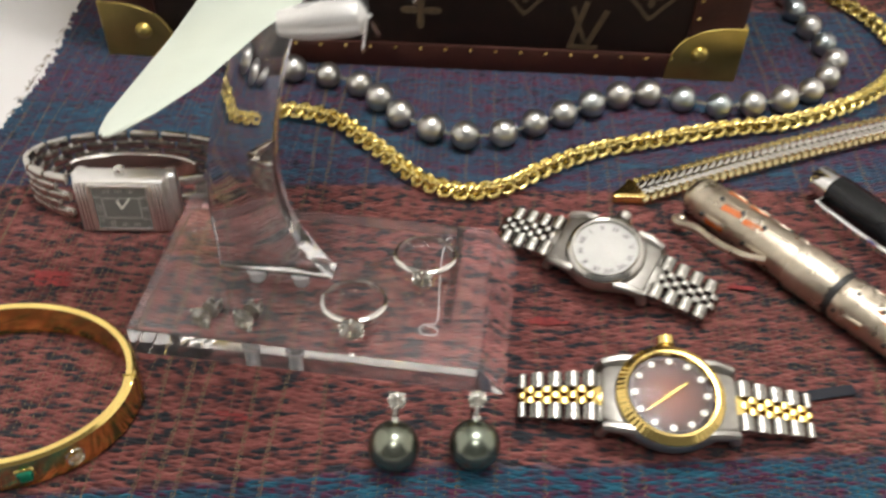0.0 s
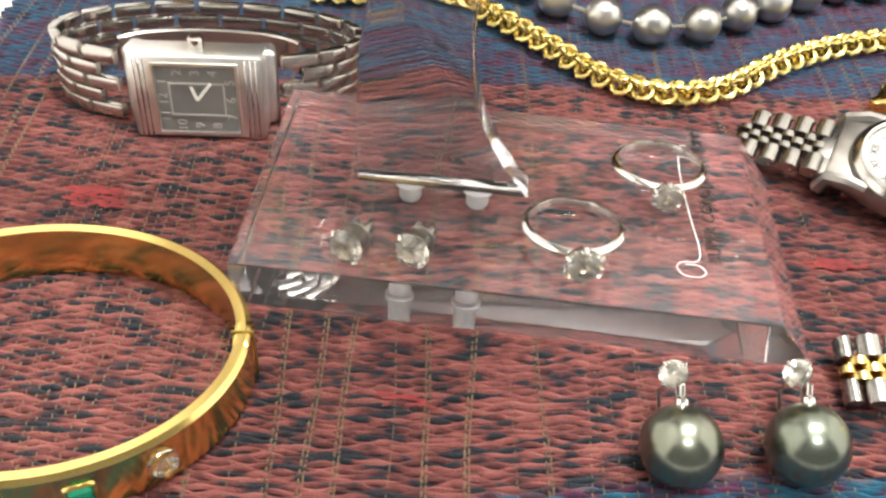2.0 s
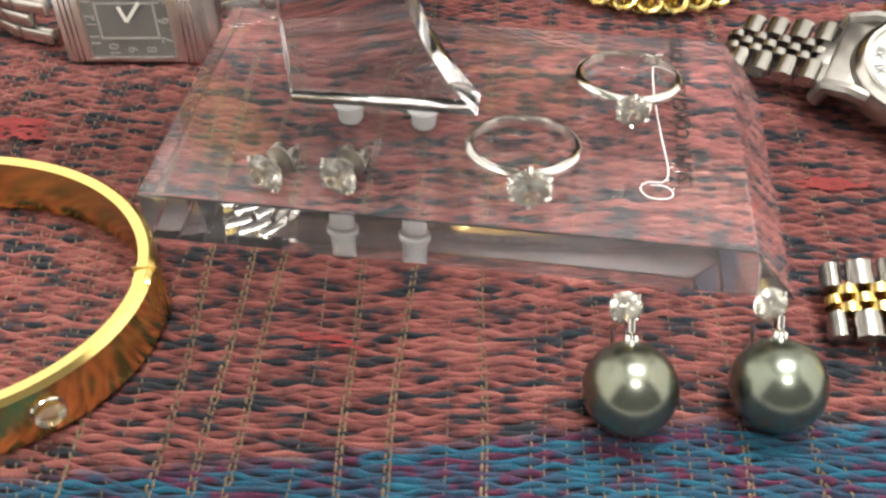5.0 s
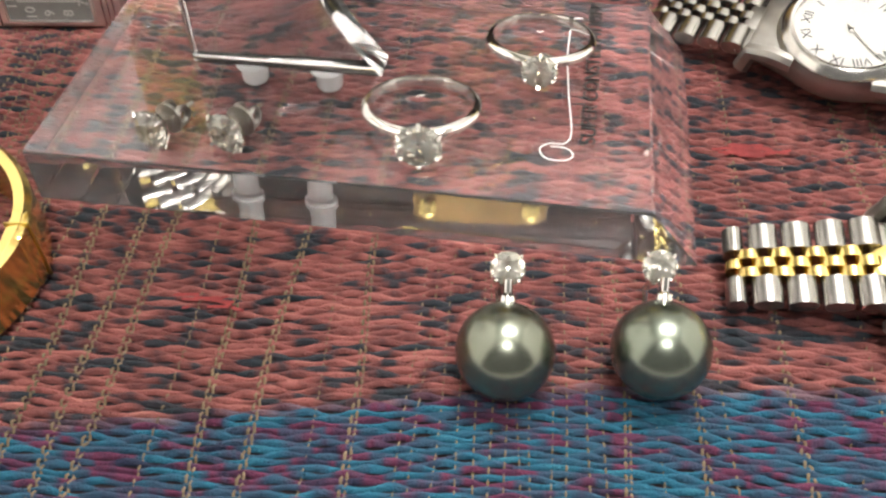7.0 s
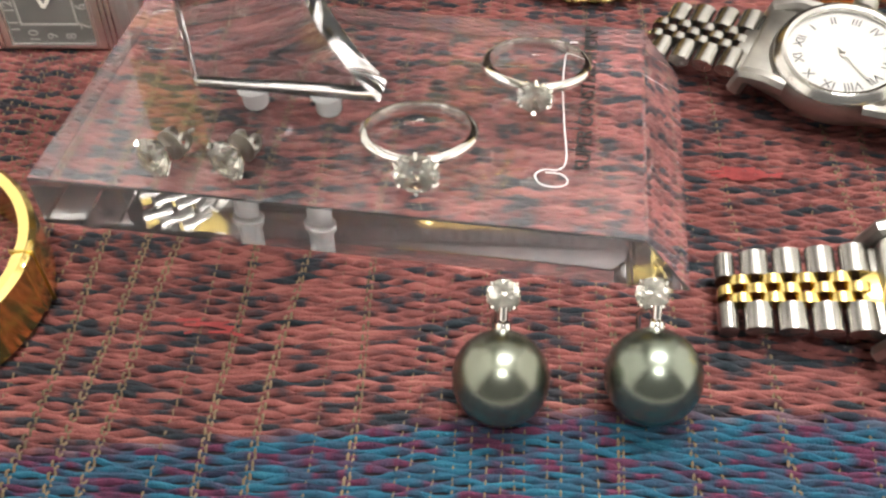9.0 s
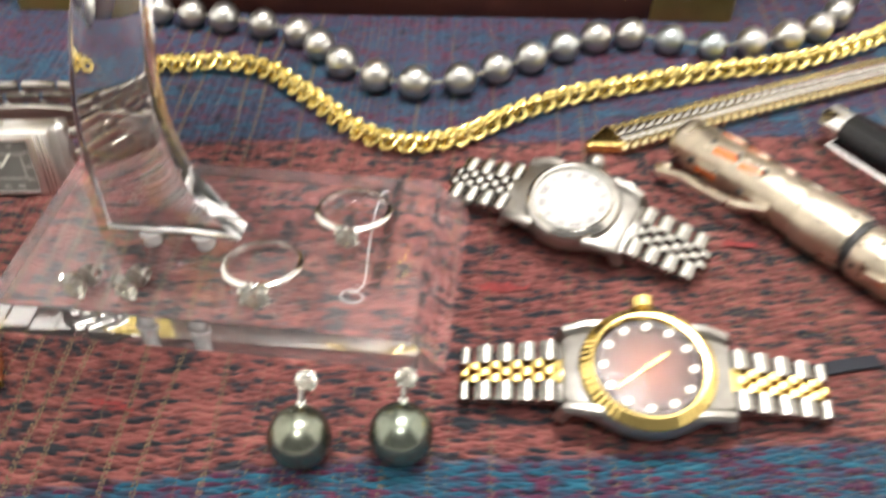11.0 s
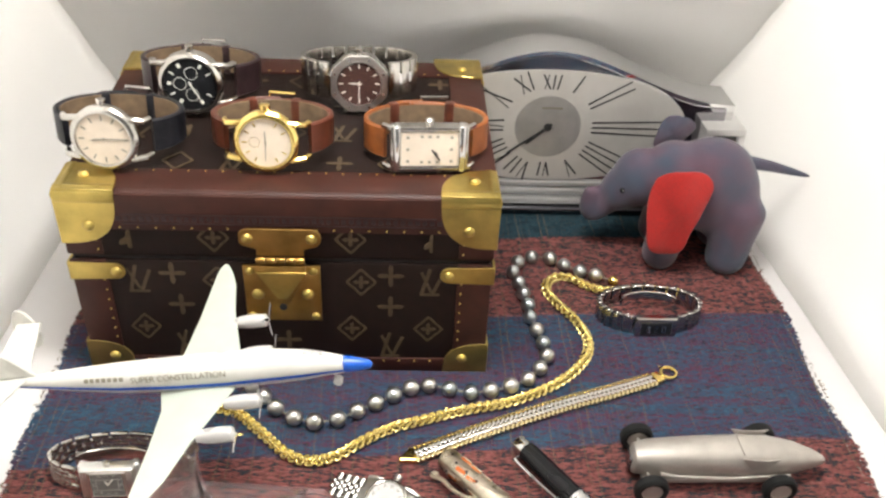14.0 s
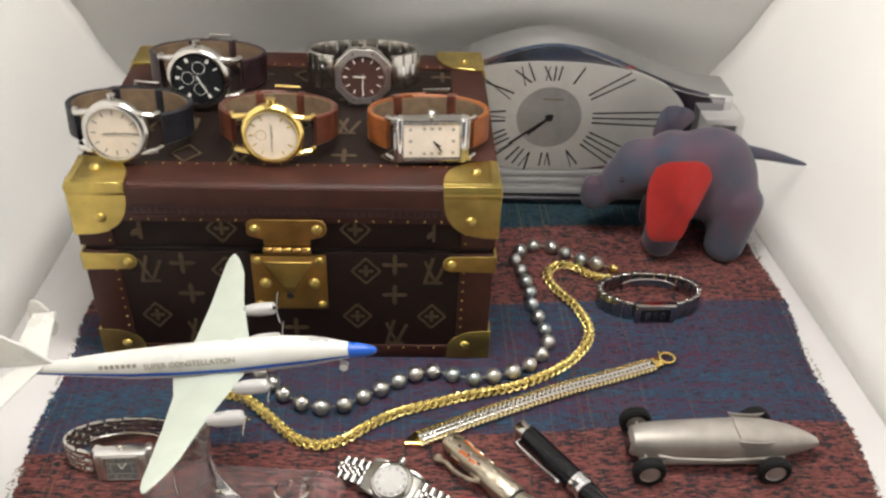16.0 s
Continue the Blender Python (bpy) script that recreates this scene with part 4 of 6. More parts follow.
def build_rect_bracelet_watch():
    t = thing("wristwatch", pose(-0.0830, 0.2480, 0.0, -6, 0, 3), "rectangular steel watch with a grey dial, bracelet closed in a loop", "watch", "watches on the cloth")
    T = pose(0, 0, 0.0102) @ FACE_FRONT
    part("case", box_bm(0.0290, 0.0200, 0.0085, (0, 0, -0.002), 0.0012, 2, T), BRIGHT_STEEL, t)
    for s in (-1, 1):
        part("bezel_side", box_bm(0.0044, 0.0190, 0.0016, (s * 0.0117, 0, 0.0020), 0.0007, 2, T @ pose(0, 0, 0, 0, s * 3, 0)), BRIGHT_STEEL, t)
        for k in range(3):
            part("rib", box_bm(0.0005, 0.0188, 0.0008, (s * (0.0106 + 0.0011 * k), 0, 0.0027), 0.0002, 1, T @ pose(0, 0, 0, 0, s * 3, 0)), CHROME, t)
        part("shoulder", box_bm(0.0042, 0.0180, 0.006, (s * 0.0152, 0, -0.0034), 0.0014, 3, T @ pose(0, 0, 0, 0, s * 10, 0)), BRIGHT_STEEL, t)
    part("dial", box_bm(0.0178, 0.0165, 0.0006, (0, 0, 0.0021), 0, 1, T), DIAL_GREY, t)
    frame_ = ring_outline_bm([(-0.0092, -0.0086), (0.0092, -0.0086), (0.0092, 0.0086), (-0.0092, 0.0086)], [(-0.0086, -0.0080), (0.0086, -0.0080), (0.0086, 0.0080), (-0.0086, 0.0080)], 0.0009)
    frame_.transform(T @ pose(0, 0, 0.0020))
    part("dial_frame", frame_, BRIGHT_STEEL, t, smooth=False)
    inner = ring_outline_bm([(-0.0060, -0.0040), (0.0060, -0.0040), (0.0060, 0.0040), (-0.0060, 0.0040)], [(-0.0056, -0.0036), (0.0056, -0.0036), (0.0056, 0.0036), (-0.0056, 0.0036)], 0.0002)
    inner.transform(T @ pose(0, 0, 0.0025))
    part("minute_track", inner, DIM_MARK, t, smooth=False)
    for hour, (x, y) in {12: (-0.0073, 0), 11: (-0.0073, -0.0042), 10: (-0.0038, -0.0064), 9: (0, -0.0064), 8: (0.0038, -0.0064), 7: (0.0073, -0.0042), 6: (0.0073, 0), 5: (0.0073, 0.0042), 4: (0.0038, 0.0064), 3: (0, 0.0064), 2: (-0.0038, 0.0064), 1: (-0.0073, 0.0042)}.items():
        words(str(hour), 0.0029, DIM_MARK, t, T @ pose(x, y, 0.0026, 0, 0, 90), 0.0001)
    for ang, ln in ((52, 0.0052), (108, 0.0034)):
        part("watch_hand", box_bm(ln, 0.0007, 0.0002, (ln / 2, 0, 0), 0, 1, T @ pose(0, 0, 0.0029, 0, 0, ang)), LUME, t)
    cr = part("crystal", box_bm(0.0172, 0.0158, 0.0005, (0, 0, 0.0034), 0.0001, 1, T), CRYSTAL, t)
    cr.visible_shadow = False
    part("crown", lathe_bm([(0, 0), (0.0015, 0), (0.0017, 0.0006), (0.0017, 0.0026), (0.0013, 0.003), (0, 0.003)], 12, T @ pose(0, 0.0098, -0.002, -90, 0, 0)), STEEL, t)
    path = loop_path(0.0345, 0.0150, 0.0172, 34, 0.0012)
    rows, wd = 5, 0.0165
    link = link_mesh("brick_link", 0.0068, 0.0022, wd / rows * 0.92, STEEL, 0.0006)
    for i in range(1, len(path) - 1):
        d = (path[i + 1] - path[i - 1]).normalized()
        for r in range(rows):
            if (i + r) % 2:
                mm = basis(path[i] + Vector((0, 0, 0.0102 + (r - (rows - 1) / 2) * wd / rows)), d, d.cross(Vector((0, 0, -1))), (0, 0, 1))
                piece("bracelet_link", link, t, mm @ Matrix.Diagonal(((path[i + 1] - path[i - 1]).length * 0.93 / 0.0068, 1, 1, 1)))
    blade = [Vector((0.0215 * math.sin(a), 0.0130 + 0.0080 * math.cos(a), 0.0120)) for a in [math.radians(-75 + 10 * i) for i in range(16)]]
    part("clasp_blade", sweep_bm(blade, flat_section(0.0012, 0.008)), STEEL, t, "curved steel clasp blade")


def build_dark_bracelet_watch():
    t = thing("wristwatch", pose(0.2545, 0.3875, 0.0, -4, 0, 1), "dark steel bracelet watch standing on its edge", "watch", "watches on the cloth")
    T = pose(0, 0, 0.0080) @ FACE_FRONT
    part("case", prism_bm([(-0.0145, -0.0076), (0.0145, -0.0076), (0.0155, 0), (0.0145, 0.0076), (-0.0145, 0.0076), (-0.0155, 0)], 0.006, T @ pose(0, 0, -0.004), 0.0009, 2), STEEL_SMOKY, t)
    part("rim", box_bm(0.028, 0.0022, 0.0030, (0, 0.0068, 0.0010), 0.0008, 2, T), STEEL, t)
    part("dial", box_bm(0.0215, 0.0105, 0.0006, (0, -0.0005, 0.0021), 0.0001, 1, T), DIAL_BLACK, t)
    for x, w in ((-0.0055, 0.0030), (0.0, 0.0022), (0.0052, 0.0032)):
        part("dial_mark", box_bm(w, 0.0058, 0.0003, (x, -0.0008, 0.0025), 0, 1, T), STEEL_SMOKY, t)
        part("dial_mark_core", box_bm(w * 0.5, 0.0036, 0.0003, (x, -0.0008, 0.0027), 0, 1, T), DIAL_BLACK, t)
    path = loop_path(0.0365, 0.0200, 0.0150, 22, 0.001)
    for i, (a, b) in enumerate(zip(path, path[1:])):
        d = b - a
        mm = basis((a + b) / 2 + Vector((0, 0, 0.0078)), d, d.cross(Vector((0, 0, -1))), (0, 0, 1))
        part("bracelet_link", box_bm(d.length * 0.92, 0.0030, 0.0150, (0, 0, 0), 0.0008, 2, mm), STEEL_SMOKY, t)
        part("polished_edge", box_bm(d.length * 0.80, 0.0032, 0.0016, (0, 0, 0.0070), 0.0005, 1, mm), STEEL, t)
    blade = [Vector((0.020 * math.sin(a), 0.022 + 0.010 * math.cos(a), 0.0128)) for a in [math.radians(-80 + 10 * i) for i in range(17)]]
    part("clasp_blade", sweep_bm(blade, flat_section(0.0012, 0.006)), STEEL, t)


build_rect_bracelet_watch()
build_dark_bracelet_watch()


# ---------------------------------------------------------------- model airliner on its acrylic stand
def build_stand():
    t = thing("display_stand", pose(-0.0145, 0.217, 0.0012, 0, 0, -4.6), "clear acrylic display stand with a curved fin and wedge base", "display stand")
    b = bmesh.new()
    lo = [(-0.0505, -0.0252), (0.0565, -0.0252), (0.0560, 0.0312), (-0.0505, 0.0312)]
    hi = [(-0.0506, -0.0248), (0.0482, -0.0249), (0.0474, 0.0310), (-0.0508, 0.0310)]
    v0, v1 = [b.verts.new((x, y, 0)) for x, y in lo], [b.verts.new((x, y, 0.0100)) for x, y in hi]
    b.faces.new(v0[::-1])
    b.faces.new(v1)
    for i in range(4):
        j = (i + 1) % 4
        b.faces.new((v0[i], v0[j], v1[j], v1[i]))
    bmesh.ops.bevel(b, geom=b.edges[:], offset=0.0003, segments=1, affect="EDGES")
    part("base_plate", b, ACRYLIC, t, "clear acrylic base with sloping sides", smooth=False).visible_shadow = False
    left = spline([(-0.0315, 0.0, 0), (-0.0312, 0.028, 0), (-0.0270, 0.050, 0), (-0.0205, 0.068, 0), (-0.0115, 0.089, 0), (-0.0100, 0.0925, 0)], 0.004)
    right = spline([(0.0025, 0.0, 0), (-0.0035, 0.008, 0), (-0.0090, 0.020, 0), (-0.0110, 0.036, 0), (-0.0092, 0.055, 0), (-0.0040, 0.076, 0), (0.0025, 0.0925, 0)], 0.004)
    out = [(p.x, p.y) for p in left] + [(p.x, p.y) for p in right[::-1]]
    m = basis((0, 0.0086, 0.01005), (1, 0, 0), (0, 0, 1), (0, -1, 0))
    part("fin", prism_bm(out, 0.0068, m, 0.0005, 2), ACRYLIC, t, "curved clear acrylic fin").visible_shadow = False
    for x in (-0.0210, -0.0075):
        part("peg", lathe_bm([(0, 0.0022), (0.0021, 0.0022), (0.0023, 0.003), (0.0023, 0.0088), (0.0030, 0.0092), (0.0030, 0.0099), (0, 0.0099)], 16, pose(x, 0.0035, 0)), FROSTED, t, "frosted acrylic peg")
    loop = spline([(0.0355, 0.0245, 0.0103), (0.0338, 0.0235, 0.0103), (0.0334, 0.014, 0.0103), (0.0342, 0.002, 0.0103), (0.0352, -0.0082, 0.0103), (0.0342, -0.0112, 0.0103), (0.0318, -0.0115, 0.0103), (0.0305, -0.0130, 0.0103),
                   (0.0316, -0.0150, 0.0103), (0.0345, -0.0152, 0.0103), (0.0358, -0.0138, 0.0103), (0.0345, -0.0122, 0.0103), (0.0315, -0.0122, 0.0103)], 0.0007)
    part("etched_line", sweep_bm(loop, flat_section(0.00024, 0.0002)), ETCH, t, "white engraved flight line")
    words("SUPER CONSTELLATION", 0.0036, INK, t, pose(0.0380, 0.0090, 0.0104, 0, 0, 90), 0.00012)
    part("lettering_line", box_bm(0.0008, 0.007, 0.0001, (0.0372, 0.0265, 0.0102)), INK, t)
    return t


def build_airliner():
    axis = Vector((0.171, -0.0050, 0.0275)).normalized()
    upv = axis.cross(Vector((-0.001, 0.179, -0.0155))).normalized()
    side = upv.cross(axis)
    t = thing("model_airliner", basis((-0.0178, 0.2278, 0.1138), axis, side, upv) @ Matrix.Scale(1.08, 4), "white and blue die-cast four-engined airliner model on a stand", "model aeroplane")
    # local: x to the nose, y to the far wing, z up
    prof = [(-0.089, 0.0013, 0.0036), (-0.078, 0.0026, 0.0032), (-0.055, 0.0050, 0.0022), (-0.035, 0.0067, 0.0012), (-0.012, 0.0077, 0.0005), (0.012, 0.0080, 0.0), (0.035, 0.0074, 0.0), (0.046, 0.0065, -0.0005), (0.055, 0.0051, -0.0012), (0.0630, 0.0037, -0.0022)]
    N = 24

    def shell(a0, a1, x0=-0.089, x1=0.0630, grow=0.0):
        bm = bmesh.new()
        rings = []
        pts = [p for p in prof if x0 <= p[0] <= x1]
        for x, r, z in pts:
            rings.append([bm.verts.new((x, (r + grow) * math.cos(a0 + (a1 - a0) * i / N), z + (r + grow) * math.sin(a0 + (a1 - a0) * i / N))) for i in range(N + 1)])
        for a, c in zip(rings, rings[1:]):
            for i in range(N):
                bm.faces.new((a[i], a[i + 1], c[i + 1], c[i]))
        bmesh.ops.recalc_face_normals(bm, faces=bm.faces)
        return bm

    fus = part("fuselage", shell(0, 2 * math.pi), WHITE_PAINT, t, "white enamelled fuselage")
    for s in (-1, 1):
        c = 0 if s > 0 else math.pi
        part("stripe", shell(c - s * 0.16 - 0.12, c - s * 0.16 + 0.12, grow=0.00025), BLUE_PAINT, fus, "blue cheat line")
        part("belly_line", shell(c - s * 0.42 - 0.04, c - s * 0.42 + 0.04, grow=0.0002), GREY_PAINT, fus)
    part("nose_cone", lathe_bm([(0.0036, 0), (0.0033, 0.004), (0.0027, 0.008), (0.0020, 0.0112), (0.0010, 0.0124), (0, 0.0127)], 20, pose(0.0627, 0, -0.0022, 0, 97, 0)), BLUE_PAINT, t, "blue nose cone")
    part("cockpit_glazing", shell(math.radians(58), math.radians(122), 0.045, 0.0555, 0.0002), GREY_PAINT, fus)
    # lettering on the near flank: unreadable maker's mark as bars, then words
    m = basis((-0.006, -0.00735, 0.0038), (1, -0.02, 0), (0.01, 0.35, 0.94), (-0.02, -0.94, 0.35))
    m2 = basis((-0.0397, -0.0056, 0.0046), (1, -0.045, -0.02), (0.02, 0.35, 0.94), (-0.04, -0.94, 0.35))
    for i in range(7):
        part("name_bar", box_bm(0.0018, 0.0018, 0.0003, (-0.0080 + 0.0026 * i, 0, 0.0001)), INK_GREY, t).matrix_basis = m2
    words("SUPER CONSTELLATION", 0.0038, INK_GREY, t, m @ pose(-0.0008, 0.0002, 0.0002), 0.0002)
    # wings: tapered, rounded tips, with dihedral

    def wing(s):
        bm = bmesh.new()
        st = [(0.000, -0.0190, 0.0190, 0.0034), (0.006, -0.0170, 0.0165, 0.0030), (0.020, -0.0125, 0.0130, 0.0024), (0.045, -0.0100, 0.0065, 0.0018), (0.066, -0.0088, 0.0030, 0.0014), (0.0755, -0.0082, -0.0004, 0.0012), (0.0805, -0.0072, -0.0030, 0.0009), (0.0828, -0.0056, -0.0046, 0.0004)]
        rings = []
        for y, a, c, h in st:
            z = -0.0052 + 0.11 * y
            ring = []
            for u, k in ((0, 0), (0.25, 0.6), (0.65, 1.0), (0.92, 0.7), (1.0, 0.0), (0.92, -0.6), (0.65, -0.8), (0.25, -0.5)):
                ring.append(bm.verts.new((a + (c - a) * u, s * y, z + h * 0.6 * k)))
            rings.append(ring)
        for a, c in zip(rings, rings[1:]):
            for i in range(8):
                bm.faces.new((a[i], a[(i + 1) % 8], c[(i + 1) % 8], c[i]))
        bm.faces.new(rings[-1])
        bmesh.ops.recalc_face_normals(bm, faces=bm.faces)
        return part("wing", bm, WING_PAINT, t, "pale enamelled wing")

    for s in (-1, 1):
        wing(s)
        for y, xe in ((0.0165, 0.0235), (0.0385, 0.0175)):
            z = -0.0052 + 0.11 * y - 0.0013
            n = part("engine_nacelle", lathe_bm([(0, -0.0105), (0.0022, -0.0100), (0.0031, -0.006), (0.0033, -0.002), (0.0032, 0.003), (0.0029, 0.0046), (0.0022, 0.0050), (0.0008, 0.0058), (0, 0.0066)], 16, pose(xe, s * y, z, 0, 90, 0)), GREY_PAINT, t, "silver engine nacelle")
            for k in range(3):
                bl = prism_bm([(-0.0004, 0), (0.0005, 0), (0.0008, 0.005), (0.0005, 0.0086), (-0.0002, 0.0088), (-0.0007, 0.005)], 0.0003, pose(xe + 0.0058, s * y, z) @ basis((0, 0, 0), (0, 1, 0), (0, 0, 1), (1, 0, 0)) @ pose(0, 0, 0, 0, 0, 20 + 120 * k + 35 * s))
                part("propeller_blade", bl, CHROME, n)
    # tailplane with three rounded fins
    tp = [(-0.080, -0.0), (-0.0655, 0.0), (-0.0700, 0.020), (-0.0740, 0.0385), (-0.0860, 0.0390), (-0.0850, 0.020)]
    for s in (-1, 1):
        o = [(x, s * y) for x, y in tp]
        part("tailplane", prism_bm(o if s > 0 else o[::-1], 0.0014, pose(-0.010, 0, 0.0045, s * 4, 0, 0), 0.0004), WHITE_PAINT, t)

    def fin_outline(w, h, below):
        pts = []
        for i in range(20):
            a = 2 * math.pi * i / 20
            pts.append((w * math.cos(a) * (1 - 0.12 * math.sin(a)) + 0.12 * w * math.sin(a) * -1, (h if math.sin(a) > 0 else below) * math.sin(a)))
        return pts

    for y, h in ((-0.0388, 0.0135), (0.0388, 0.0135)):
        part("tail_fin", prism_bm(fin_outline(0.0064, h, 0.009), 0.0014, basis((-0.0925, y + 0.0007, 0.0028), (1, 0, 0), (0, 0, 1), (0, -1, 0)), 0.0004), WHITE_PAINT, t, "rounded tail fin")
    part("tail_fin", prism_bm([(-0.013, 0), (0.014, 0), (0.004, 0.011), (-0.004, 0.0175), (-0.011, 0.0175), (-0.013, 0.012)], 0.0014, basis((-0.0850, 0.0007, 0.0060), (1, 0, 0), (0, 0, 1), (0, -1, 0)), 0.0004), WHITE_PAINT, t)
    # nose gear and its wheels
    g = part("nose_gear", lathe_bm([(0.0006, -0.0065), (0.0006, 0), (0, 0)], 8, pose(0.0575, 0, -0.0042, 0, -14, 0)), GREY_PAINT, t)
    for y in (-0.0011, 0.0011):
        part("wheel", lathe_bm([(0, -0.0006), (0.0018, -0.0006), (0.0021, 0), (0.0018, 0.0006), (0, 0.0006)], 12, pose(0.0591, y, -0.0108, 90, 0, 0)), GREY_PAINT, g)
    return t


build_stand()
build_airliner()


# ---------------------------------------------------------------- rings, studs, drop earrings
def brilliant_bm(r, m=None):
    """Faceted stone: table up along +z, point down."""
    bm = bmesh.new()
    n = 8
    top = [bm.verts.new((0.55 * r * math.cos(math.pi * 2 * (i + 0.5) / n), 0.55 * r * math.sin(math.pi * 2 * (i + 0.5) / n), 0.34 * r)) for i in range(n)]
    mid = [bm.verts.new((0.82 * r * math.cos(math.pi * 2 * i / n), 0.82 * r * math.sin(math.pi * 2 * i / n), 0.20 * r)) for i in range(n)]
    rim = [bm.verts.new((r * math.cos(math.pi * i / n), r * math.sin(math.pi * i / n), 0)) for i in range(2 * n)]
    pav = [bm.verts.new((0.45 * r * math.cos(math.pi * 2 * (i + 0.5) / n), 0.45 * r * math.sin(math.pi * 2 * (i + 0.5) / n), -0.48 * r)) for i in range(n)]
    tip = bm.verts.new((0, 0, -0.86 * r))
    bm.faces.new(top)
    for i in range(n):
        j = (i + 1) % n
        bm.faces.new((top[i], top[j], mid[j]))
        bm.faces.new((top[i], mid[j], rim[2 * i + 1], mid[i]))
        bm.faces.new((mid[i], rim[2 * i + 1], rim[2 * i]))
        bm.faces.new((mid[j], rim[(2 * i + 2) % (2 * n)], rim[2 * i + 1]))
        bm.faces.new((rim[2 * i], rim[2 * i + 1], pav[i]))
        bm.faces.new((rim[2 * i + 1], rim[(2 * i + 2) % (2 * n)], pav[i]))
        bm.faces.new((pav[i], rim[(2 * i + 2) % (2 * n)], pav[j]))
        bm.faces.new((pav[i], pav[j], tip))
    bmesh.ops.recalc_face_normals(bm, faces=bm.faces)
    if m:
        bm.transform(m)
    return bm


def prong_setting(parent, r, T, metal, prongs):
    part("gemstone", brilliant_bm(r, T), DIAMOND, parent, "brilliant-cut diamond", smooth=False)
    part("gallery", lathe_bm([(r * 0.42, -r * 0.95), (r * 0.52, -r * 0.9), (r * 0.78, -r * 0.32), (r * 0.72, -r * 0.32), (r * 0.40, -r * 0.85)], 18, T, closed=True), metal, parent)
    for i in range(prongs):
        a = 2 * math.pi * (i + 0.5) / prongs
        p = [Vector((k * r * math.cos(a), k * r * math.sin(a), z * r)) for k, z in ((0.45, -0.95), (0.86, -0.30), (1.04, 0.05), (0.86, 0.26))]
        bm = sweep_bm(p, round_section(r * 0.10, 6), up=Vector((0.01, 0.02, 1)))
        bm.transform(T)
        part("prong", bm, metal, parent)


def ring_thing(m, R, stone, label):
    t = thing("diamond_ring", m, label, "ring", "rings on the stand")
    n = 64
    bm = bmesh.new()
    rings = []
    for i in range(n):
        a = 2 * math.pi * i / n
        front = max(0.0, math.cos(a + math.pi / 2)) ** 6
        hw, th = 0.00105 - 0.0002 * front, 0.00075
        c = Vector((math.cos(a), math.sin(a), 0))
        ring = []
        for u, w in ((-0.6, -1), (0.35, -0.85), (1.0, -0.35), (1.0, 0.35), (0.35, 0.85), (-0.6, 1), (-0.8, 0.5), (-0.8, -0.5)):
            ring.append(bm.verts.new(c * (R - 0.0008 + u * th) + Vector((0, 0, w * hw))))
        rings.append(ring)
    for i in range(n):
        a, c = rings[i], rings[(i + 1) % n]
        for j in range(8):
            bm.faces.new((a[j], a[(j + 1) % 8], c[(j + 1) % 8], c[j]))
    bmesh.ops.recalc_face_normals(bm, faces=bm.faces)
    part("band", bm, WHITE_GOLD, t, "polished white gold band")
    prong_setting(t, stone, pose(0, -R - stone * 0.72, 0, 90, 0, 0), WHITE_GOLD, 6)
    return t


ring_thing(pose(-0.0042, 0.2082, 0.01385, -9, 0, 3), 0.0098, 0.0036, "white gold solitaire ring with a large diamond, on acrylic")
ring_thing(pose(0.0150, 0.2285, 0.01350, -8, 0, -2), 0.0097, 0.0030, "white gold solitaire ring with a smaller diamond, on acrylic")


def stud_earring(m):
    t = thing("stud_earring", m, "diamond stud earring with its butterfly back, on acrylic", "earring", "stud earrings")
    # local: the stone looks along -y, the post runs along +y
    T = pose(0, 0, 0, 90, 0, 0)
    prong_setting(t, 0.0034, T, WHITE_GOLD, 4)
    part("post", lathe_bm([(0.00035, 0), (0.00040, 0.0090), (0, 0.0094)], 8, pose(0, 0.001, 0, -90, 0, 0)), STEEL, t)
    for s in (-1, 1):
        part("butterfly_wing", torus_bm(0.0014, 0.00055, 14, 6, pose(s * 0.0014, 0.0058, 0.0002, 0, 0, 0) @ pose(0, 0, 0, 0, 90, 0)), STEEL_BRUSHED, t)
    part("back_plate", lathe_bm([(0, 0), (0.0026, 0), (0.0026, 0.0005), (0, 0.0005)], 16, pose(0, 0.0042, 0, -90, 0, 0)), STEEL_BRUSHED, t)
    return t


a = stud_earring(pose(-0.0458, 0.1985, 0.0146, -8, 0, -24))
copy_thing(a, pose(-0.0340, 0.1985, 0.0146, -8, 0, -21))


def drop_earring(m):
    t = thing("pearl_earring", m, "dark green Tahitian pearl drop earring with a diamond", "earring", "pearl drop earrings")
    part("pearl", sphere_bm(0.0067, 40, 26, pose(0, 0, 0.0067)), PEARL_GREEN, t, "dark green pearl")
    T = pose(0, 0.0118, 0.0100, 52, 0, 0)
    prong_setting(t, 0.0025, T, WHITE_GOLD, 4)
    part("cap", lathe_bm([(0.0012, 0), (0.0011, 0.0008), (0.0006, 0.0012), (0.0006, 0.0030), (0, 0.0030)], 12, pose(0, 0.0052, 0.0108, -48, 0, 0)), WHITE_GOLD, t)
    part("link_bar", sweep_bm([Vector((0, 0.0055, 0.0112)), Vector((0, 0.0082, 0.0108)), Vector((0, 0.0100, 0.0092))], flat_section(0.0014, 0.0008)), WHITE_GOLD, t)
    part("clip", sweep_bm([Vector((-0.0006, 0.0108, 0.0080)), Vector((-0.0012, 0.0122, 0.0050)), Vector((-0.0010, 0.0105, 0.0020)), Vector((0, 0.0095, 0.0012))], round_section(0.0005, 8)), STEEL, t, "steel clip")
    return t


a = drop_earring(pose(0.0105, 0.1652, 0.0006))
copy_thing(a, pose(0.0312, 0.1668, 0.0006, 0, 0, -2))


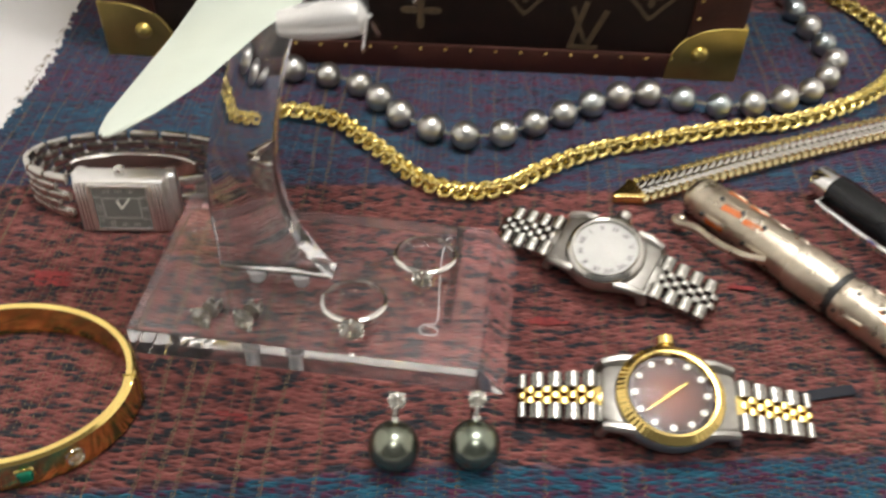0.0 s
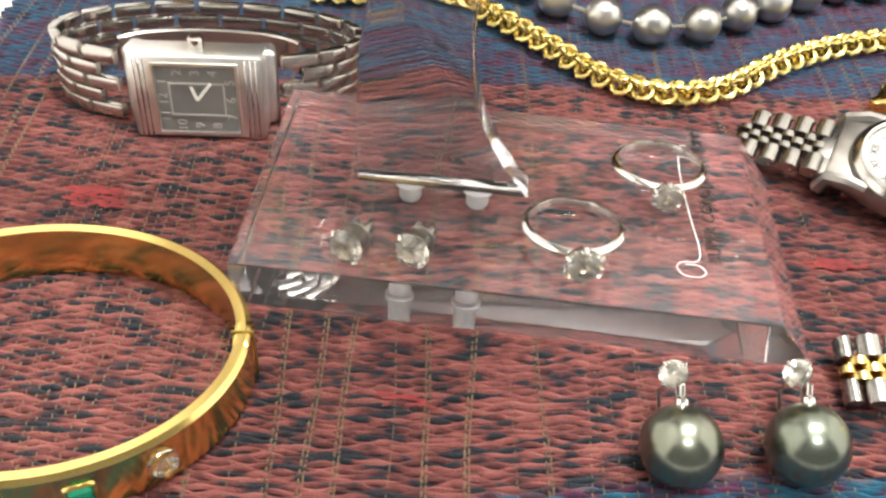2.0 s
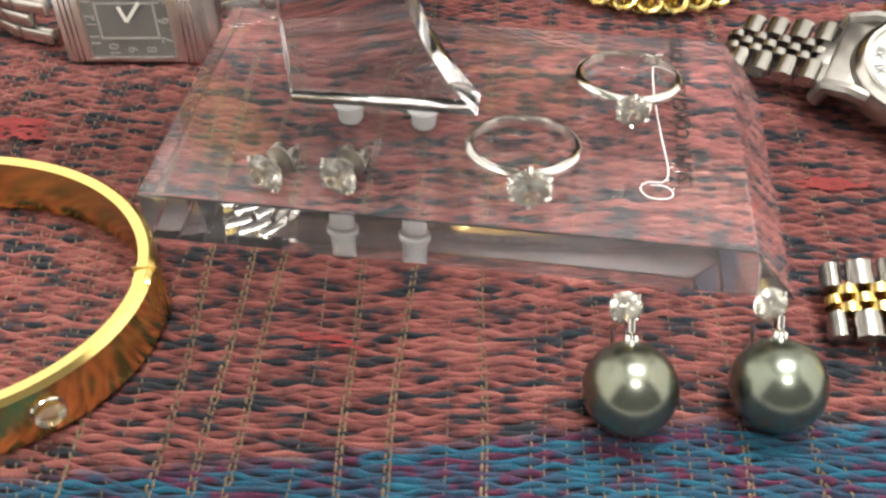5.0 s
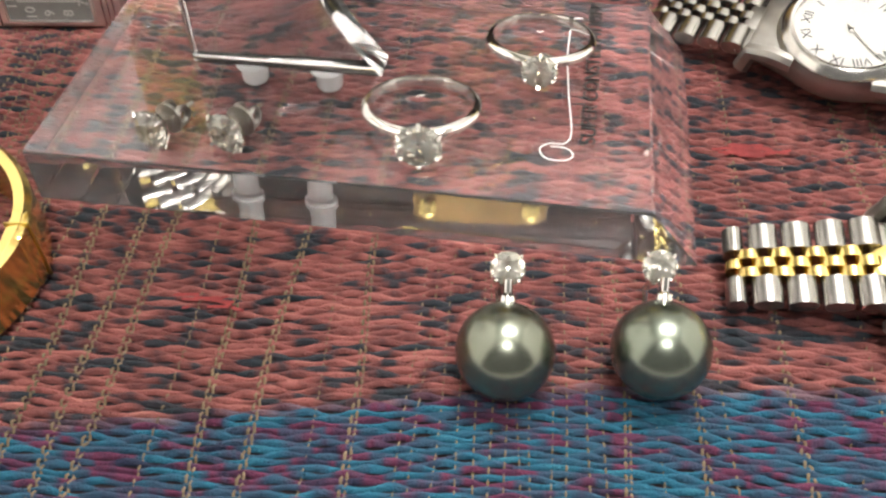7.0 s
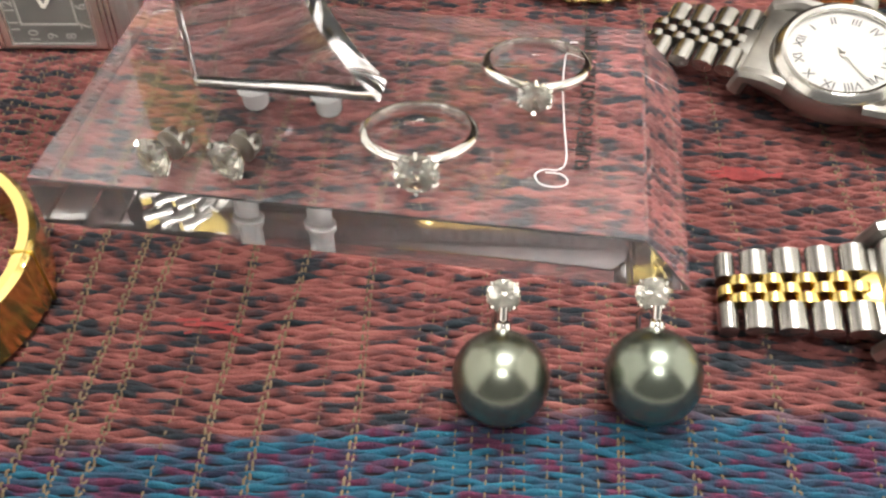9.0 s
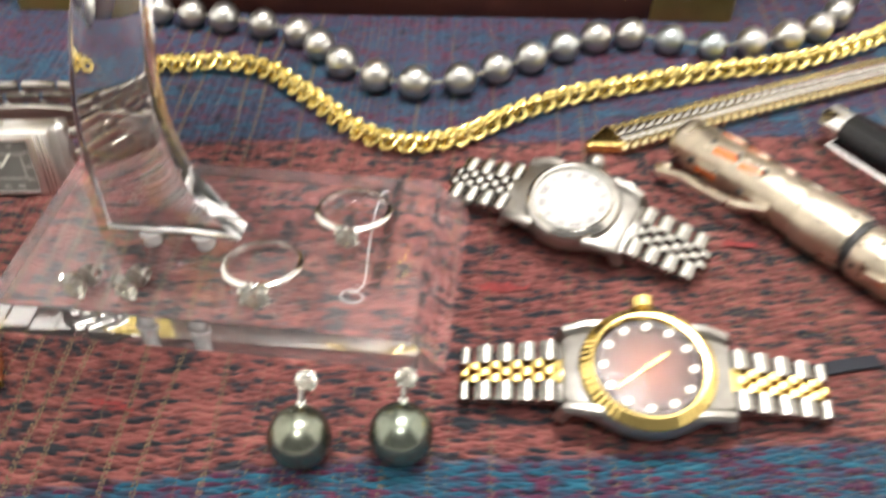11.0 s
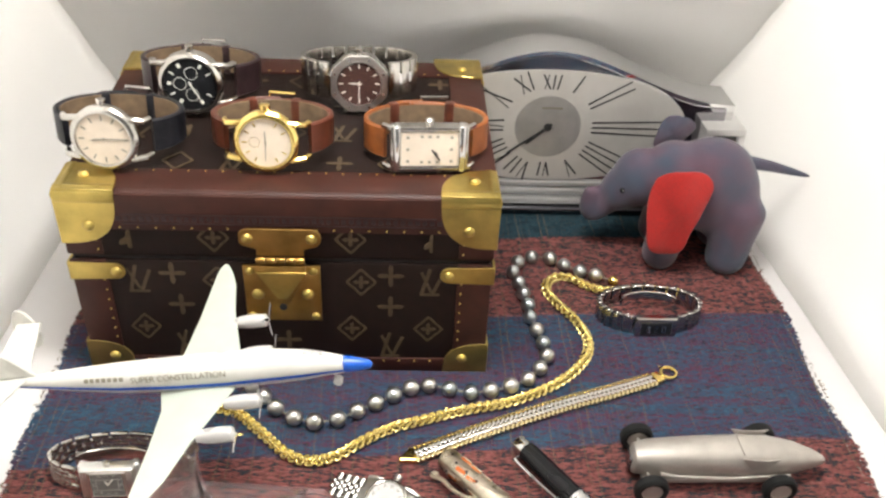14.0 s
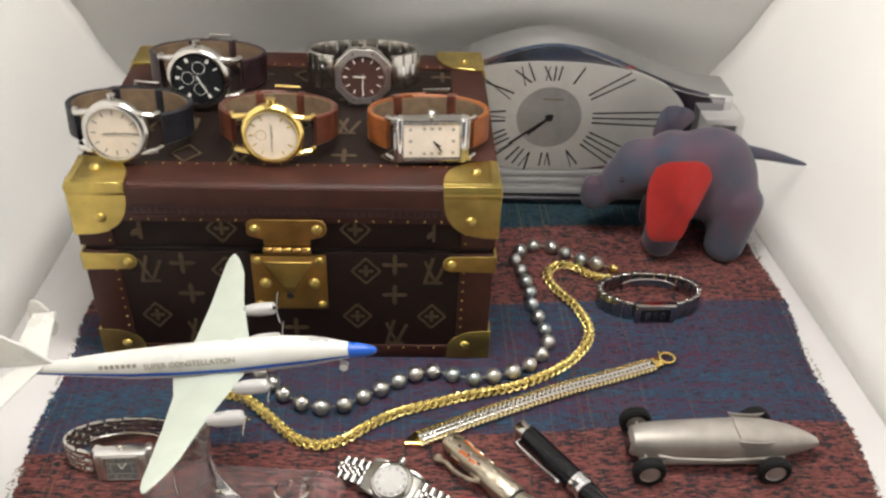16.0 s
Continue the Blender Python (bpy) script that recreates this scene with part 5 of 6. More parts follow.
# ---------------------------------------------------------------- gold bangle
def build_bangle():
    t = thing("gold_bangle", pose(-0.0950, 0.1770, 0.0006, 0, 0, 4), "polished gold oval bangle set with an emerald and diamonds", "bracelet")
    path = [Vector((0.0340 * math.cos(2 * math.pi * i / 96), 0.0262 * math.sin(2 * math.pi * i / 96), 0.0055)) for i in range(96)]
    sec = [(-0.0010, -0.0053), (0.0006, -0.0055), (0.0014, -0.0047), (0.0014, 0.0047), (0.0006, 0.0055), (-0.0010, 0.0053)]
    part("band", sweep_bm(path, sec, closed=True), GOLD, t, "smooth gold band")
    part("hinge", box_bm(0.0032, 0.0060, 0.0108, (0.0341, 0.0008, 0.0055), 0.0008, 2), GOLD, t)
    part("hinge_gap", box_bm(0.0036, 0.0003, 0.0112, (0.0341, 0.0010, 0.0055)), BRASS, t)
    for y in (-0.0055, 0.0060):
        part("clasp_knob", sphere_bm(0.0011, 10, 8, pose(0.0333 if y > 0 else 0.0335, y, 0.0090)), GOLD, t)

    def at(a, r):
        return Vector((0.0340 * math.cos(a), 0.0262 * math.sin(a), 0.0055)), Vector((math.cos(a) / 0.0340, math.sin(a) / 0.0262, 0)).normalized()

    for deg, kind in ((-47, "d"), (-68, "e"), (-90, "d"), (-112, "e"), (-133, "d")):
        p, n = at(math.radians(deg), 0)
        m = basis(p + n * 0.0012, n.cross(Vector((0, 0, 1))) * -1, (0, 0, 1), n)
        if kind == "d":
            part("gemstone", brilliant_bm(0.0022, m @ pose(0, 0, 0.0013)), DIAMOND, t, "round diamond", smooth=False)
            part("gem_collar", torus_bm(0.0022, 0.0004, 16, 6, m), WHITE_GOLD, t)
        else:
            part("gemstone", box_bm(0.0038, 0.0038, 0.0022, (0, 0, 0.0005), 0.0009, 2, m), EMERALD, t, "square-cut emerald", smooth=False)
            part("gem_collar", box_bm(0.0048, 0.0048, 0.0012, (0, 0, 0.0), 0.0004, 1, m), GOLD, t)


build_bangle()


# ---------------------------------------------------------------- pearl necklace
PEARL_SPOTS = [(-0.067, 0.342), (-0.055, 0.340), (-0.043, 0.337), (-0.029, 0.334), (-0.016, 0.329), (-0.0075, 0.320), (0.001, 0.3105), (0.013, 0.3025), (0.0255, 0.299), (0.0395, 0.3015), (0.051, 0.3085), (0.062, 0.315), (0.073, 0.322), (0.084, 0.3285), (0.0955, 0.331), (0.1085, 0.328),
               (0.122, 0.325), (0.135, 0.327), (0.148, 0.331), (0.160, 0.338), (0.169, 0.348), (0.175, 0.360), (0.174, 0.373), (0.171, 0.386), (0.168, 0.400), (0.168, 0.413), (0.166, 0.426), (0.164, 0.439), (0.161, 0.452), (0.166, 0.464), (0.177, 0.471), (0.191, 0.469), (0.201, 0.462), (0.212, 0.454), (0.223, 0.449)]


def build_pearls():
    t = thing("pearl_necklace", pose(0, 0, 0.0004), "string of grey Tahitian pearls with a gold ball clasp", "necklace")
    me = mesh_of("pearl", sphere_bm(0.0051, 26, 16), PEARL)
    rnd = random.Random(4)
    for x, y in PEARL_SPOTS:
        k = 0.95 + 0.1 * rnd.random()
        piece("pearl", me, t, pose(x, y, 0.0051 * k, rnd.random() * 360, rnd.random() * 360, 0) @ Matrix.Scale(k, 4))
    part("clasp", sphere_bm(0.0040, 18, 12, pose(0.2355, 0.4435, 0.0042)), GOLD, t, "gold ball clasp")
    part("thread", sweep_bm(spline([(x, y, 0.0050) for x, y in PEARL_SPOTS] + [(0.2355, 0.4435, 0.0045)], 0.004), round_section(0.0005, 6)), INK_GREY, t)


build_pearls()


# ---------------------------------------------------------------- gold byzantine chain
def build_gold_chain():
    t = thing("gold_necklace", pose(0, 0, 0.0004), "thick yellow gold byzantine chain necklace, laid in a wave", "necklace")
    spots = [(-0.066, 0.3105), (-0.055, 0.3105), (-0.038, 0.3125), (-0.022, 0.308), (-0.012, 0.299), (-0.003, 0.290), (0.006, 0.2805), (0.014, 0.274), (0.026, 0.2705), (0.040, 0.2745), (0.053, 0.2845), (0.072, 0.2965), (0.094, 0.304), (0.118, 0.312), (0.144, 0.3185),
             (0.168, 0.3295), (0.188, 0.344), (0.2015, 0.361), (0.206, 0.378), (0.201, 0.399), (0.190, 0.418), (0.184, 0.435), (0.191, 0.448), (0.204, 0.448), (0.216, 0.438), (0.231, 0.4335), (0.250, 0.4345), (0.270, 0.4355), (0.286, 0.431)]
    path = spline([(x, y, 0.0030) for x, y in spots], 0.0026)
    big = mesh_of("chain_ring", torus_bm(0.0024, 0.00070, 16, 8), GOLD_CHAIN)
    for i in range(1, len(path) - 1):
        d = path[i + 1] - path[i - 1]
        yaw = math.degrees(math.atan2(d.y, d.x))
        m = pose(*path[i], 0, 0, yaw)
        j = 9 * math.sin(i * 12.9898)
        if i % 2:
            piece("chain_ring", big, t, m @ pose(-0.0004, 0.0012, 0.0004, -34 + j, 0, 24))
            piece("chain_ring", big, t, m @ pose(-0.0004, -0.0012, 0.0004, 34 + j, 0, -24))
        else:
            piece("chain_ring", big, t, m @ pose(0, 0.0008, 0, 78 + j, 0, 12))
            piece("chain_ring", big, t, m @ pose(0, -0.0008, 0, -78 + j, 0, -12))


build_gold_chain()


# ---------------------------------------------------------------- two-tone bracelet
def build_bracelet():
    t = thing("woven_bracelet", pose(0, 0, 0.0004), "flat woven white and yellow gold bracelet, laid straight", "bracelet")
    path = spline([(0.0855, 0.2755, 0.0022), (0.117, 0.2905, 0.0022), (0.143, 0.302, 0.0022), (0.181, 0.318, 0.0022), (0.213, 0.3295, 0.0022), (0.245, 0.342, 0.0022)], 0.0032)
    bar_w = mesh_of("white_link", box_bm(0.0050, 0.0023, 0.0026, (0, 0, 0), 0.0008, 2), WHITE_GOLD)
    bar_g = mesh_of("gold_link", box_bm(0.0044, 0.0019, 0.0024, (0, 0, 0), 0.0006, 2), material("pale_gold", (0.82, 0.69, 0.38), 0.2, 1.0, 90, 0.1))
    for i in range(len(path) - 1):
        d = path[i + 1] - path[i]
        m = pose(*path[i], 0, 0, math.degrees(math.atan2(d.y, d.x)))
        for s in (-1, 1):
            piece("white_link", bar_w, t, m @ pose(0, s * 0.0016, 0.0002, 0, 0, s * 34))
            piece("gold_link", bar_g, t, m @ pose(0.0008, s * 0.0045, 0, s * -18, 0, s * -40))
    d = (path[1] - path[0]).normalized()
    yaw = math.degrees(math.atan2(d.y, d.x))
    m = pose(*path[0], 0, 0, yaw)
    part("end_cap", prism_bm([(-0.0010, -0.0050), (0.0012, -0.0050), (0.0012, 0.0050), (-0.0010, 0.0050), (-0.0070, 0.0018), (-0.0095, 0.0012), (-0.0095, -0.0012), (-0.0070, -0.0018)], 0.0034, m @ pose(0, 0, -0.0017), 0.0008, 2), GOLD, t, "gold end cap")
    e = path[-1]
    part("end_cap", box_bm(0.006, 0.0092, 0.0036, (0.002, 0, 0), 0.001, 2, pose(*e, 0, 0, yaw)), GOLD, t)
    part("bolt_ring", torus_bm(0.0050, 0.0011, 24, 8, pose(*e, 0, 0, yaw) @ pose(0.0105, 0, 0.0012)), GOLD, t, "gold spring ring clasp")
    part("trigger", lathe_bm([(0.0007, 0), (0.0007, 0.003), (0, 0.003)], 8, pose(*e, 0, 0, yaw) @ pose(0.0085, 0.0045, 0.0012, -90, 0, 0)), GOLD, t)


build_bracelet()


# ---------------------------------------------------------------- pens
def build_silver_pen():
    A, B = Vector((0.1035, 0.2705, 0)), Vector((0.1875, 0.1675, 0))
    d = (B - A).normalized()
    t = thing("fountain_pen", basis((A.x, A.y, 0.0080), d, Vector((0, 0, 1)).cross(d), (0, 0, 1)), "ornate engraved silver fountain pen with orange enamel panels", "pen")
    R90 = pose(0, 0, 0, 0, 90, 0)
    part("cap", lathe_bm([(0, 0), (0.0048, 0), (0.0062, 0.0012), (0.0066, 0.003), (0.0064, 0.0048), (0.0068, 0.006), (0.0072, 0.042), (0.0078, 0.0425), (0.0080, 0.045), (0.0077, 0.0562), (0.0074, 0.0568), (0, 0.0568)], 32, R90), SILVER_PEN, t, "engraved silver cap")
    part("ring", lathe_bm([(0.0070, 0.0568), (0.0073, 0.0570), (0.0073, 0.0586), (0.0070, 0.0589)], 28, R90), INK, t, "black ring")
    part("barrel", lathe_bm([(0, 0.0589), (0.0070, 0.0589), (0.0074, 0.060), (0.0075, 0.064), (0.0071, 0.066), (0.0069, 0.100), (0.0066, 0.122), (0.0055, 0.131), (0.003, 0.1335), (0, 0.134)], 32, R90), SILVER_PEN, t, "engraved silver barrel")
    for k in range(10):
        part("fine_ring", torus_bm(0.0069, 0.00035, 28, 5, pose(0.096 + 0.0022 * k, 0, 0, 0, 90, 0)), SILVER_PEN, t)
    # enamel panels and raised step lines round the barrel
    rnd = random.Random(8)
    for x0, n, r in ((0.0125, 4, 0.0071), (0.064, 6, 0.0073)):
        for i in range(n):
            for roll in (-28, 34, 100, 170):
                if (roll > 90 and i % 2) or (x0 > 0.05 and roll == 34 and i > 1):
                    continue
                x = x0 + 0.0085 * i + (0.003 if roll == 34 else 0)
                if x > 0.126 or (0.040 < x < 0.062):
                    continue
                m = pose(x, 0, 0, roll, 0, 0) @ pose(0, 0, r - 0.0004 - (0.0004 if x0 > 0.05 else 0.0002), 0, 0, 6)
                part("enamel_panel", box_bm(0.0078, 0.0026, 0.0010, (0.002, 0, 0), 0.0004, 1, m), ORANGE, t)
                part("step_line", box_bm(0.0080, 0.0009, 0.0013, (0.002, 0.0021, 0), 0.0003, 1, m), SILVER_PEN, t)
                part("inset", lathe_bm([(0.0008, 0), (0.0008, 0.0009), (0, 0.0009)], 8, m @ pose(-0.0030, 0.0021, 0)), INK, t)
    clip = spline([(0.0052, 0.0104, -0.0030), (0.0036, 0.0124, -0.0028), (0.0056, 0.0138, -0.0026), (0.0110, 0.0118, -0.0018), (0.020, 0.0122, -0.0010), (0.029, 0.0110, 0.0), (0.0365, 0.0072, 0.0010)], 0.001)
    clip = [Vector((p.x, -p.y, p.z)) for p in clip]
    part("clip", sweep_bm(clip, flat_section(0.0024, 0.0026)), SILVER_PEN, t, "curved silver clip")
    part("clip_ball", sphere_bm(0.0017, 12, 8, pose(0.0052, -0.0112, -0.0030)), SILVER_PEN, t)


def build_black_pen():
    A, B = Vector((0.1475, 0.2815, 0)), Vector((0.2190, 0.1770, 0))
    d = (B - A).normalized()
    t = thing("rollerball_pen", basis((A.x, A.y, 0.0075), d, Vector((0, 0, 1)).cross(d), (0, 0, 1)), "black lacquer pen with chrome clip, cap band and tip", "pen")
    R90 = pose(0, 0, 0, 0, 90, 0)
    part("crown_cap", lathe_bm([(0, 0), (0.0046, 0), (0.0050, 0.0006), (0.0051, 0.0072), (0.0056, 0.0076), (0, 0.0078)], 28, R90), CHROME, t, "chrome crown")
    part("cap", lathe_bm([(0, 0.0076), (0.0058, 0.0078), (0.0062, 0.012), (0.0066, 0.050), (0, 0.0502)], 32, R90), BLACK_LACQUER, t, "black lacquer cap")
    part("cap_band", lathe_bm([(0.0066, 0.0500), (0.0071, 0.0504), (0.0071, 0.0522), (0.0067, 0.0526), (0.0067, 0.0560), (0.0071, 0.0564), (0.0071, 0.0584), (0.0066, 0.0588)], 32, R90), CHROME, t, "chrome cap band")
    for k in range(4):
        part("band_panel", box_bm(0.0026, 0.0034, 0.0006, (0.0543, 0, 0.0067), 0.0002, 1, pose(0, 0, 0, 45 + 90 * k, 0, 0)), STEEL_DARK, t)
    part("barrel", lathe_bm([(0, 0.0586), (0.0060, 0.0588), (0.0062, 0.062), (0.0060, 0.082), (0.0050, 0.104), (0.0038, 0.120), (0, 0.1202)], 32, R90), BLACK_LACQUER, t, "marbled black barrel")
    part("tip_ring", lathe_bm([(0, 0.1198), (0.0042, 0.1200), (0.0042, 0.1218), (0.0036, 0.1222), (0.0030, 0.131), (0.0018, 0.1325), (0, 0.1328)], 24, R90), CHROME, t, "chrome tip")
    clip = [Vector((0.0085, -0.0062, -0.0010)), Vector((0.0085, -0.0096, -0.0010)), Vector((0.012, -0.0100, -0.0010)), Vector((0.032, -0.0096, -0.0010)), Vector((0.0435, -0.0086, -0.0010))]
    part("clip", sweep_bm(clip, flat_section(0.0014, 0.0030)), CHROME, t, "straight chrome clip")
    part("clip_ball", sphere_bm(0.0019, 12, 8, pose(0.0440, -0.0084, -0.0010)), CHROME, t)


build_silver_pen()
build_black_pen()


# ---------------------------------------------------------------- toy racing car
def build_car():
    t = thing("toy_racing_car", pose(0.2660, 0.2645, 0.0006, 0, 0, 0.5), "pewter model of a vintage racing car with black tyres", "model car")
    # local: the blunt radiator end at -x, the pointed tail at +x
    st = [(-0.0560, 0.0050, 0.0120, 0.0050), (-0.0540, 0.0082, 0.0140, 0.0080), (-0.0450, 0.0098, 0.0146, 0.0098), (-0.0200, 0.0110, 0.0152, 0.0108), (0.0080, 0.0118, 0.0156, 0.0112), (0.0250, 0.0112, 0.0154, 0.0108), (0.0400, 0.0086, 0.0144, 0.0088), (0.0520, 0.0050, 0.0130, 0.0056), (0.0590, 0.0022, 0.0119, 0.0028), (0.0605, 0.0008, 0.0116, 0.0010)]
    bm = bmesh.new()
    rings = []
    N = 20
    for x, w, zc, h in st:
        rings.append([bm.verts.new((x, w * math.copysign(abs(math.cos(a)) ** 0.75, math.cos(a)), zc + h * math.copysign(abs(math.sin(a)) ** 0.8, math.sin(a)))) for a in [2 * math.pi * i / N for i in range(N)]])
    for a, c in zip(rings, rings[1:]):
        for i in range(N):
            bm.faces.new((a[i], a[(i + 1) % N], c[(i + 1) % N], c[i]))
    bm.faces.new(rings[0])
    bm.faces.new(rings[-1])
    bmesh.ops.recalc_face_normals(bm, faces=bm.faces)
    part("body", bm, PEWTER, t, "cast pewter body")
    part("under_tray", box_bm(0.080, 0.0235, 0.0035, (-0.010, 0, 0.0068), 0.0015, 2), PEWTER, t)
    part("grille", box_bm(0.0012, 0.0100, 0.0100, (-0.0562, 0, 0.0125), 0.0005, 1), STEEL_DARK, t)
    for s in (-1, 1):
        part("cockpit_side", prism_bm([(0.0045, 0.0070), (0.0150, -0.0062), (0.0172, -0.0062), (0.0275, 0.0062), (0.0210, 0.0052), (0.0120, 0.0056)], 0.0009, basis((0, s * 0.0113 + 0.00045, 0.0190), (1, 0, 0), (0, 0, 1), (0, -1, 0)), 0.0003), PEWTER, t)
    part("windscreen", prism_bm([(-0.0088, 0), (0.0088, 0), (0.0074, 0.0036), (0, 0.0050), (-0.0074, 0.0036)], 0.0009, basis((0.0075, 0, 0.0235), (0, 1, 0), (-0.5, 0, 0.9), (0.9, 0, 0.5)), 0.0003), PEWTER, t, "raked windscreen")
    # no hole is cut: the cockpit's shade is this dish's dark colour
    part("cockpit", lathe_bm([(0.0076, 0.0), (0.0080, 0.0012), (0.0068, 0.0018), (0.0062, 0.0006), (0, 0.0004)], 20, pose(0.0170, 0, 0.0234) @ Matrix.Diagonal((1.05, 0.86, 1, 1))), STEEL_DARK, t, "shallow dark dish, coloured as the shaded cockpit opening")
    part("headrest", lathe_bm([(0.0050, 0), (0.0046, 0.002), (0.003, 0.0034), (0, 0.004)], 16, pose(0.036, 0, 0.0205) @ Matrix.Diagonal((1.9, 0.75, 0.75, 1))), PEWTER, t)
    part("exhaust", sweep_bm([Vector((-0.040, -0.0108, 0.0125)), Vector((-0.030, -0.0122, 0.0115)), Vector((0.0, -0.0130, 0.0108)), Vector((0.036, -0.0110, 0.0110))], round_section(0.0011, 8)), PEWTER, t)
    for x in (-0.0470, 0.0270):
        part("axle", lathe_bm([(0.0010, -0.020), (0.0010, 0.020)], 8, pose(x, 0, 0.0112, 90, 0, 0)), PEWTER, t)
        for s in (-1, 1):
            w = new("wheel")
            w.parent = t
            w.matrix_basis = pose(x, s * 0.0198, 0.0100, 90, 0, 0)
            part("tyre", lathe_bm([(0.0058, -0.0030), (0.0084, -0.0034), (0.0097, -0.0022), (0.0100, 0), (0.0097, 0.0022), (0.0084, 0.0034), (0.0060, 0.0030)], 32, None, closed=True), RUBBER, w, "black rubber tyre")
            part("rim", lathe_bm([(0, -0.0026), (0.0020, -0.0029), (0.0052, -0.0022), (0.0062, -0.0029), (0.0062, 0.0029), (0.0052, 0.0022), (0.0020, 0.0029), (0, 0.0026)], 24), PEWTER, w, "pewter wheel disc")


build_car()


# ---------------------------------------------------------------- mantel clock
def build_clock():
    t = thing("mantel_clock", pose(0.191, 0.5445, 0.0004, -3, 0, 0), "polished steel mantel clock with roman numerals and arched top", "clock")
    # local: x across, z up, face at y = 0 looking to -y

    def arch(x):
        u = abs(x) / 0.147
        return 0.098 + 0.041 * (0.5 + 0.5 * math.cos(math.pi * min(1, u ** 0.92)))

    xs = [-0.147 + 0.294 * i / 60 for i in range(61)]
    out = [(x, arch(x)) for x in xs][::-1]
    body = [(-0.147, 0.006), (0.147, 0.006)] + out
    up = basis((0, 0, 0), (1, 0, 0), (0, 0, 1), (0, -1, 0))
    part("case", prism_bm(body, 0.040, up @ pose(0, 0, -0.0402)), CHROME, t, "polished steel case")
    part("base", box_bm(0.300, 0.048, 0.006, (0, 0.016, 0.003), 0.0012, 2), STEEL_DARK, t, "dark plinth")
    for z, h in ((0.0105, 0.006), (0.0195, 0.0055), (0.0270, 0.0045)):
        part("plinth_bar", box_bm(0.290, 0.004, h, (0, -0.0012, z), 0.0010, 2), BAR_STEEL, t)
    inner = [(x * 0.955, 0.031 + (arch(x) - 0.031) * 0.965) for x in xs][::-1]
    part("mirror_border", prism_bm([(-0.1404, 0.031), (0.1404, 0.031)] + inner, 0.0012, up), material("smoked_mirror", (0.32, 0.31, 0.33), 0.08, 1.0, 30, 0.08), t, "mirror border")
    n = 80
    cz = 0.0775
    face = []
    for i in range(n):
        a = 2 * math.pi * i / n
        x, z = 0.110 * math.copysign(abs(math.cos(a)) ** 0.92, math.cos(a)), 0.0470 * math.copysign(abs(math.sin(a)) ** 0.92, math.sin(a))
        face.append((x, cz + z))
    part("dial", prism_bm(face, 0.0012, up @ pose(0, 0, 0.0010)), CLOCK_FACE, t, "silvered oval dial")
    part("dial_centre", lathe_bm([(0.0262, 0), (0.0262, 0.0005), (0, 0.0005)], 48, up @ pose(0, cz, 0.0021) @ Matrix.Diagonal((1, 1, 1, 1))), CLOCK_CENTRE, t, "turned silver centre")
    part("maker_bar", box_bm(0.016, 0.0002, 0.0016, (0.002, -0.0028, cz + 0.016)), INK_GREY, t)

    def stroke(p, q, w, parent):
        p, q = Vector((p[0], 0, p[1])), Vector((q[0], 0, q[1]))
        d = q - p
        part("numeral_stroke", box_bm(d.length, 0.0003, w, (0, 0, 0), 0, 1, basis(Vector(((p.x + q.x) / 2, -0.0024, cz + (p.z + q.z) / 2)), d, (0, 1, 0), d.cross(Vector((0, 1, 0))))), INK, parent)

    glyphs = {1: "I", 2: "II", 3: "III", 4: "IIII", 5: "V", 6: "VI", 7: "VII", 8: "VIII", 9: "IX", 10: "X", 11: "XI", 12: "XII"}
    for hour, text in glyphs.items():
        g = new("numeral")
        g.parent = t
        a = math.radians(90 - 30 * hour)
        ca, sa = math.cos(a), math.sin(a)

        def edge(rx, rz):
            return 1 / ((abs(ca) / rx) ** 2.4 + (abs(sa) / rz) ** 2.4) ** (1 / 2.4)

        r0, r1 = edge(0.035, 0.0315), edge(0.100, 0.0435)
        rad, tan = Vector((ca, sa)), Vector((-sa, ca))
        pitch = 0.0052 if abs(sa) < 0.9 else 0.0040
        ww = {"I": 1.0, "V": 1.7, "X": 1.7}
        total = sum(ww[c] for c in text)
        at = total / 2
        for c in text:
            mid = at - ww[c] / 2
            at -= ww[c]
            p, q = rad * r0, rad * r1
            o = tan * mid * pitch * 0.8
            oo = tan * mid * pitch * 1.25
            k = tan * pitch * 0.55
            if c == "I":
                stroke(p + o, q + oo, 0.0013, g)
            elif c == "V":
                stroke(p + o, q + oo + k, 0.0014, g)
                stroke(p + o, q + oo - k, 0.0008, g)
            else:
                stroke(p + o - k, q + oo + k, 0.0014, g)
                stroke(p + o + k, q + oo - k, 0.0008, g)
    for ang, ln, w in ((217, 0.0430, 0.0016), (222, 0.0260, 0.0022)):
        part("clock_hand", box_bm(ln, 0.0006, w, (ln / 2 - 0.004, 0, 0), 0.0001, 1, pose(0, -0.0034, cz) @ pose(0, 0, 0, 0, -ang, 0)), INK, t, "black hand")
    part("hand_boss", lathe_bm([(0.0032, 0), (0.003, 0.001), (0, 0.0014)], 16, pose(0, -0.0030, cz, 90, 0, 0)), INK, t)
    end = new("end_bracket")
    end.parent = t
    tagged(end, "open square steel end bracket")
    part("bracket_top", box_bm(0.032, 0.030, 0.006, (0.138, -0.002, 0.0825), 0.0008, 2), BAR_STEEL, end)
    for x in (0.1255, 0.1508):
        part("bracket_post", box_bm(0.0062, 0.030, 0.0734, (x, -0.002, 0.0428), 0.0008, 2), BAR_STEEL, end)
    return t


build_clock()


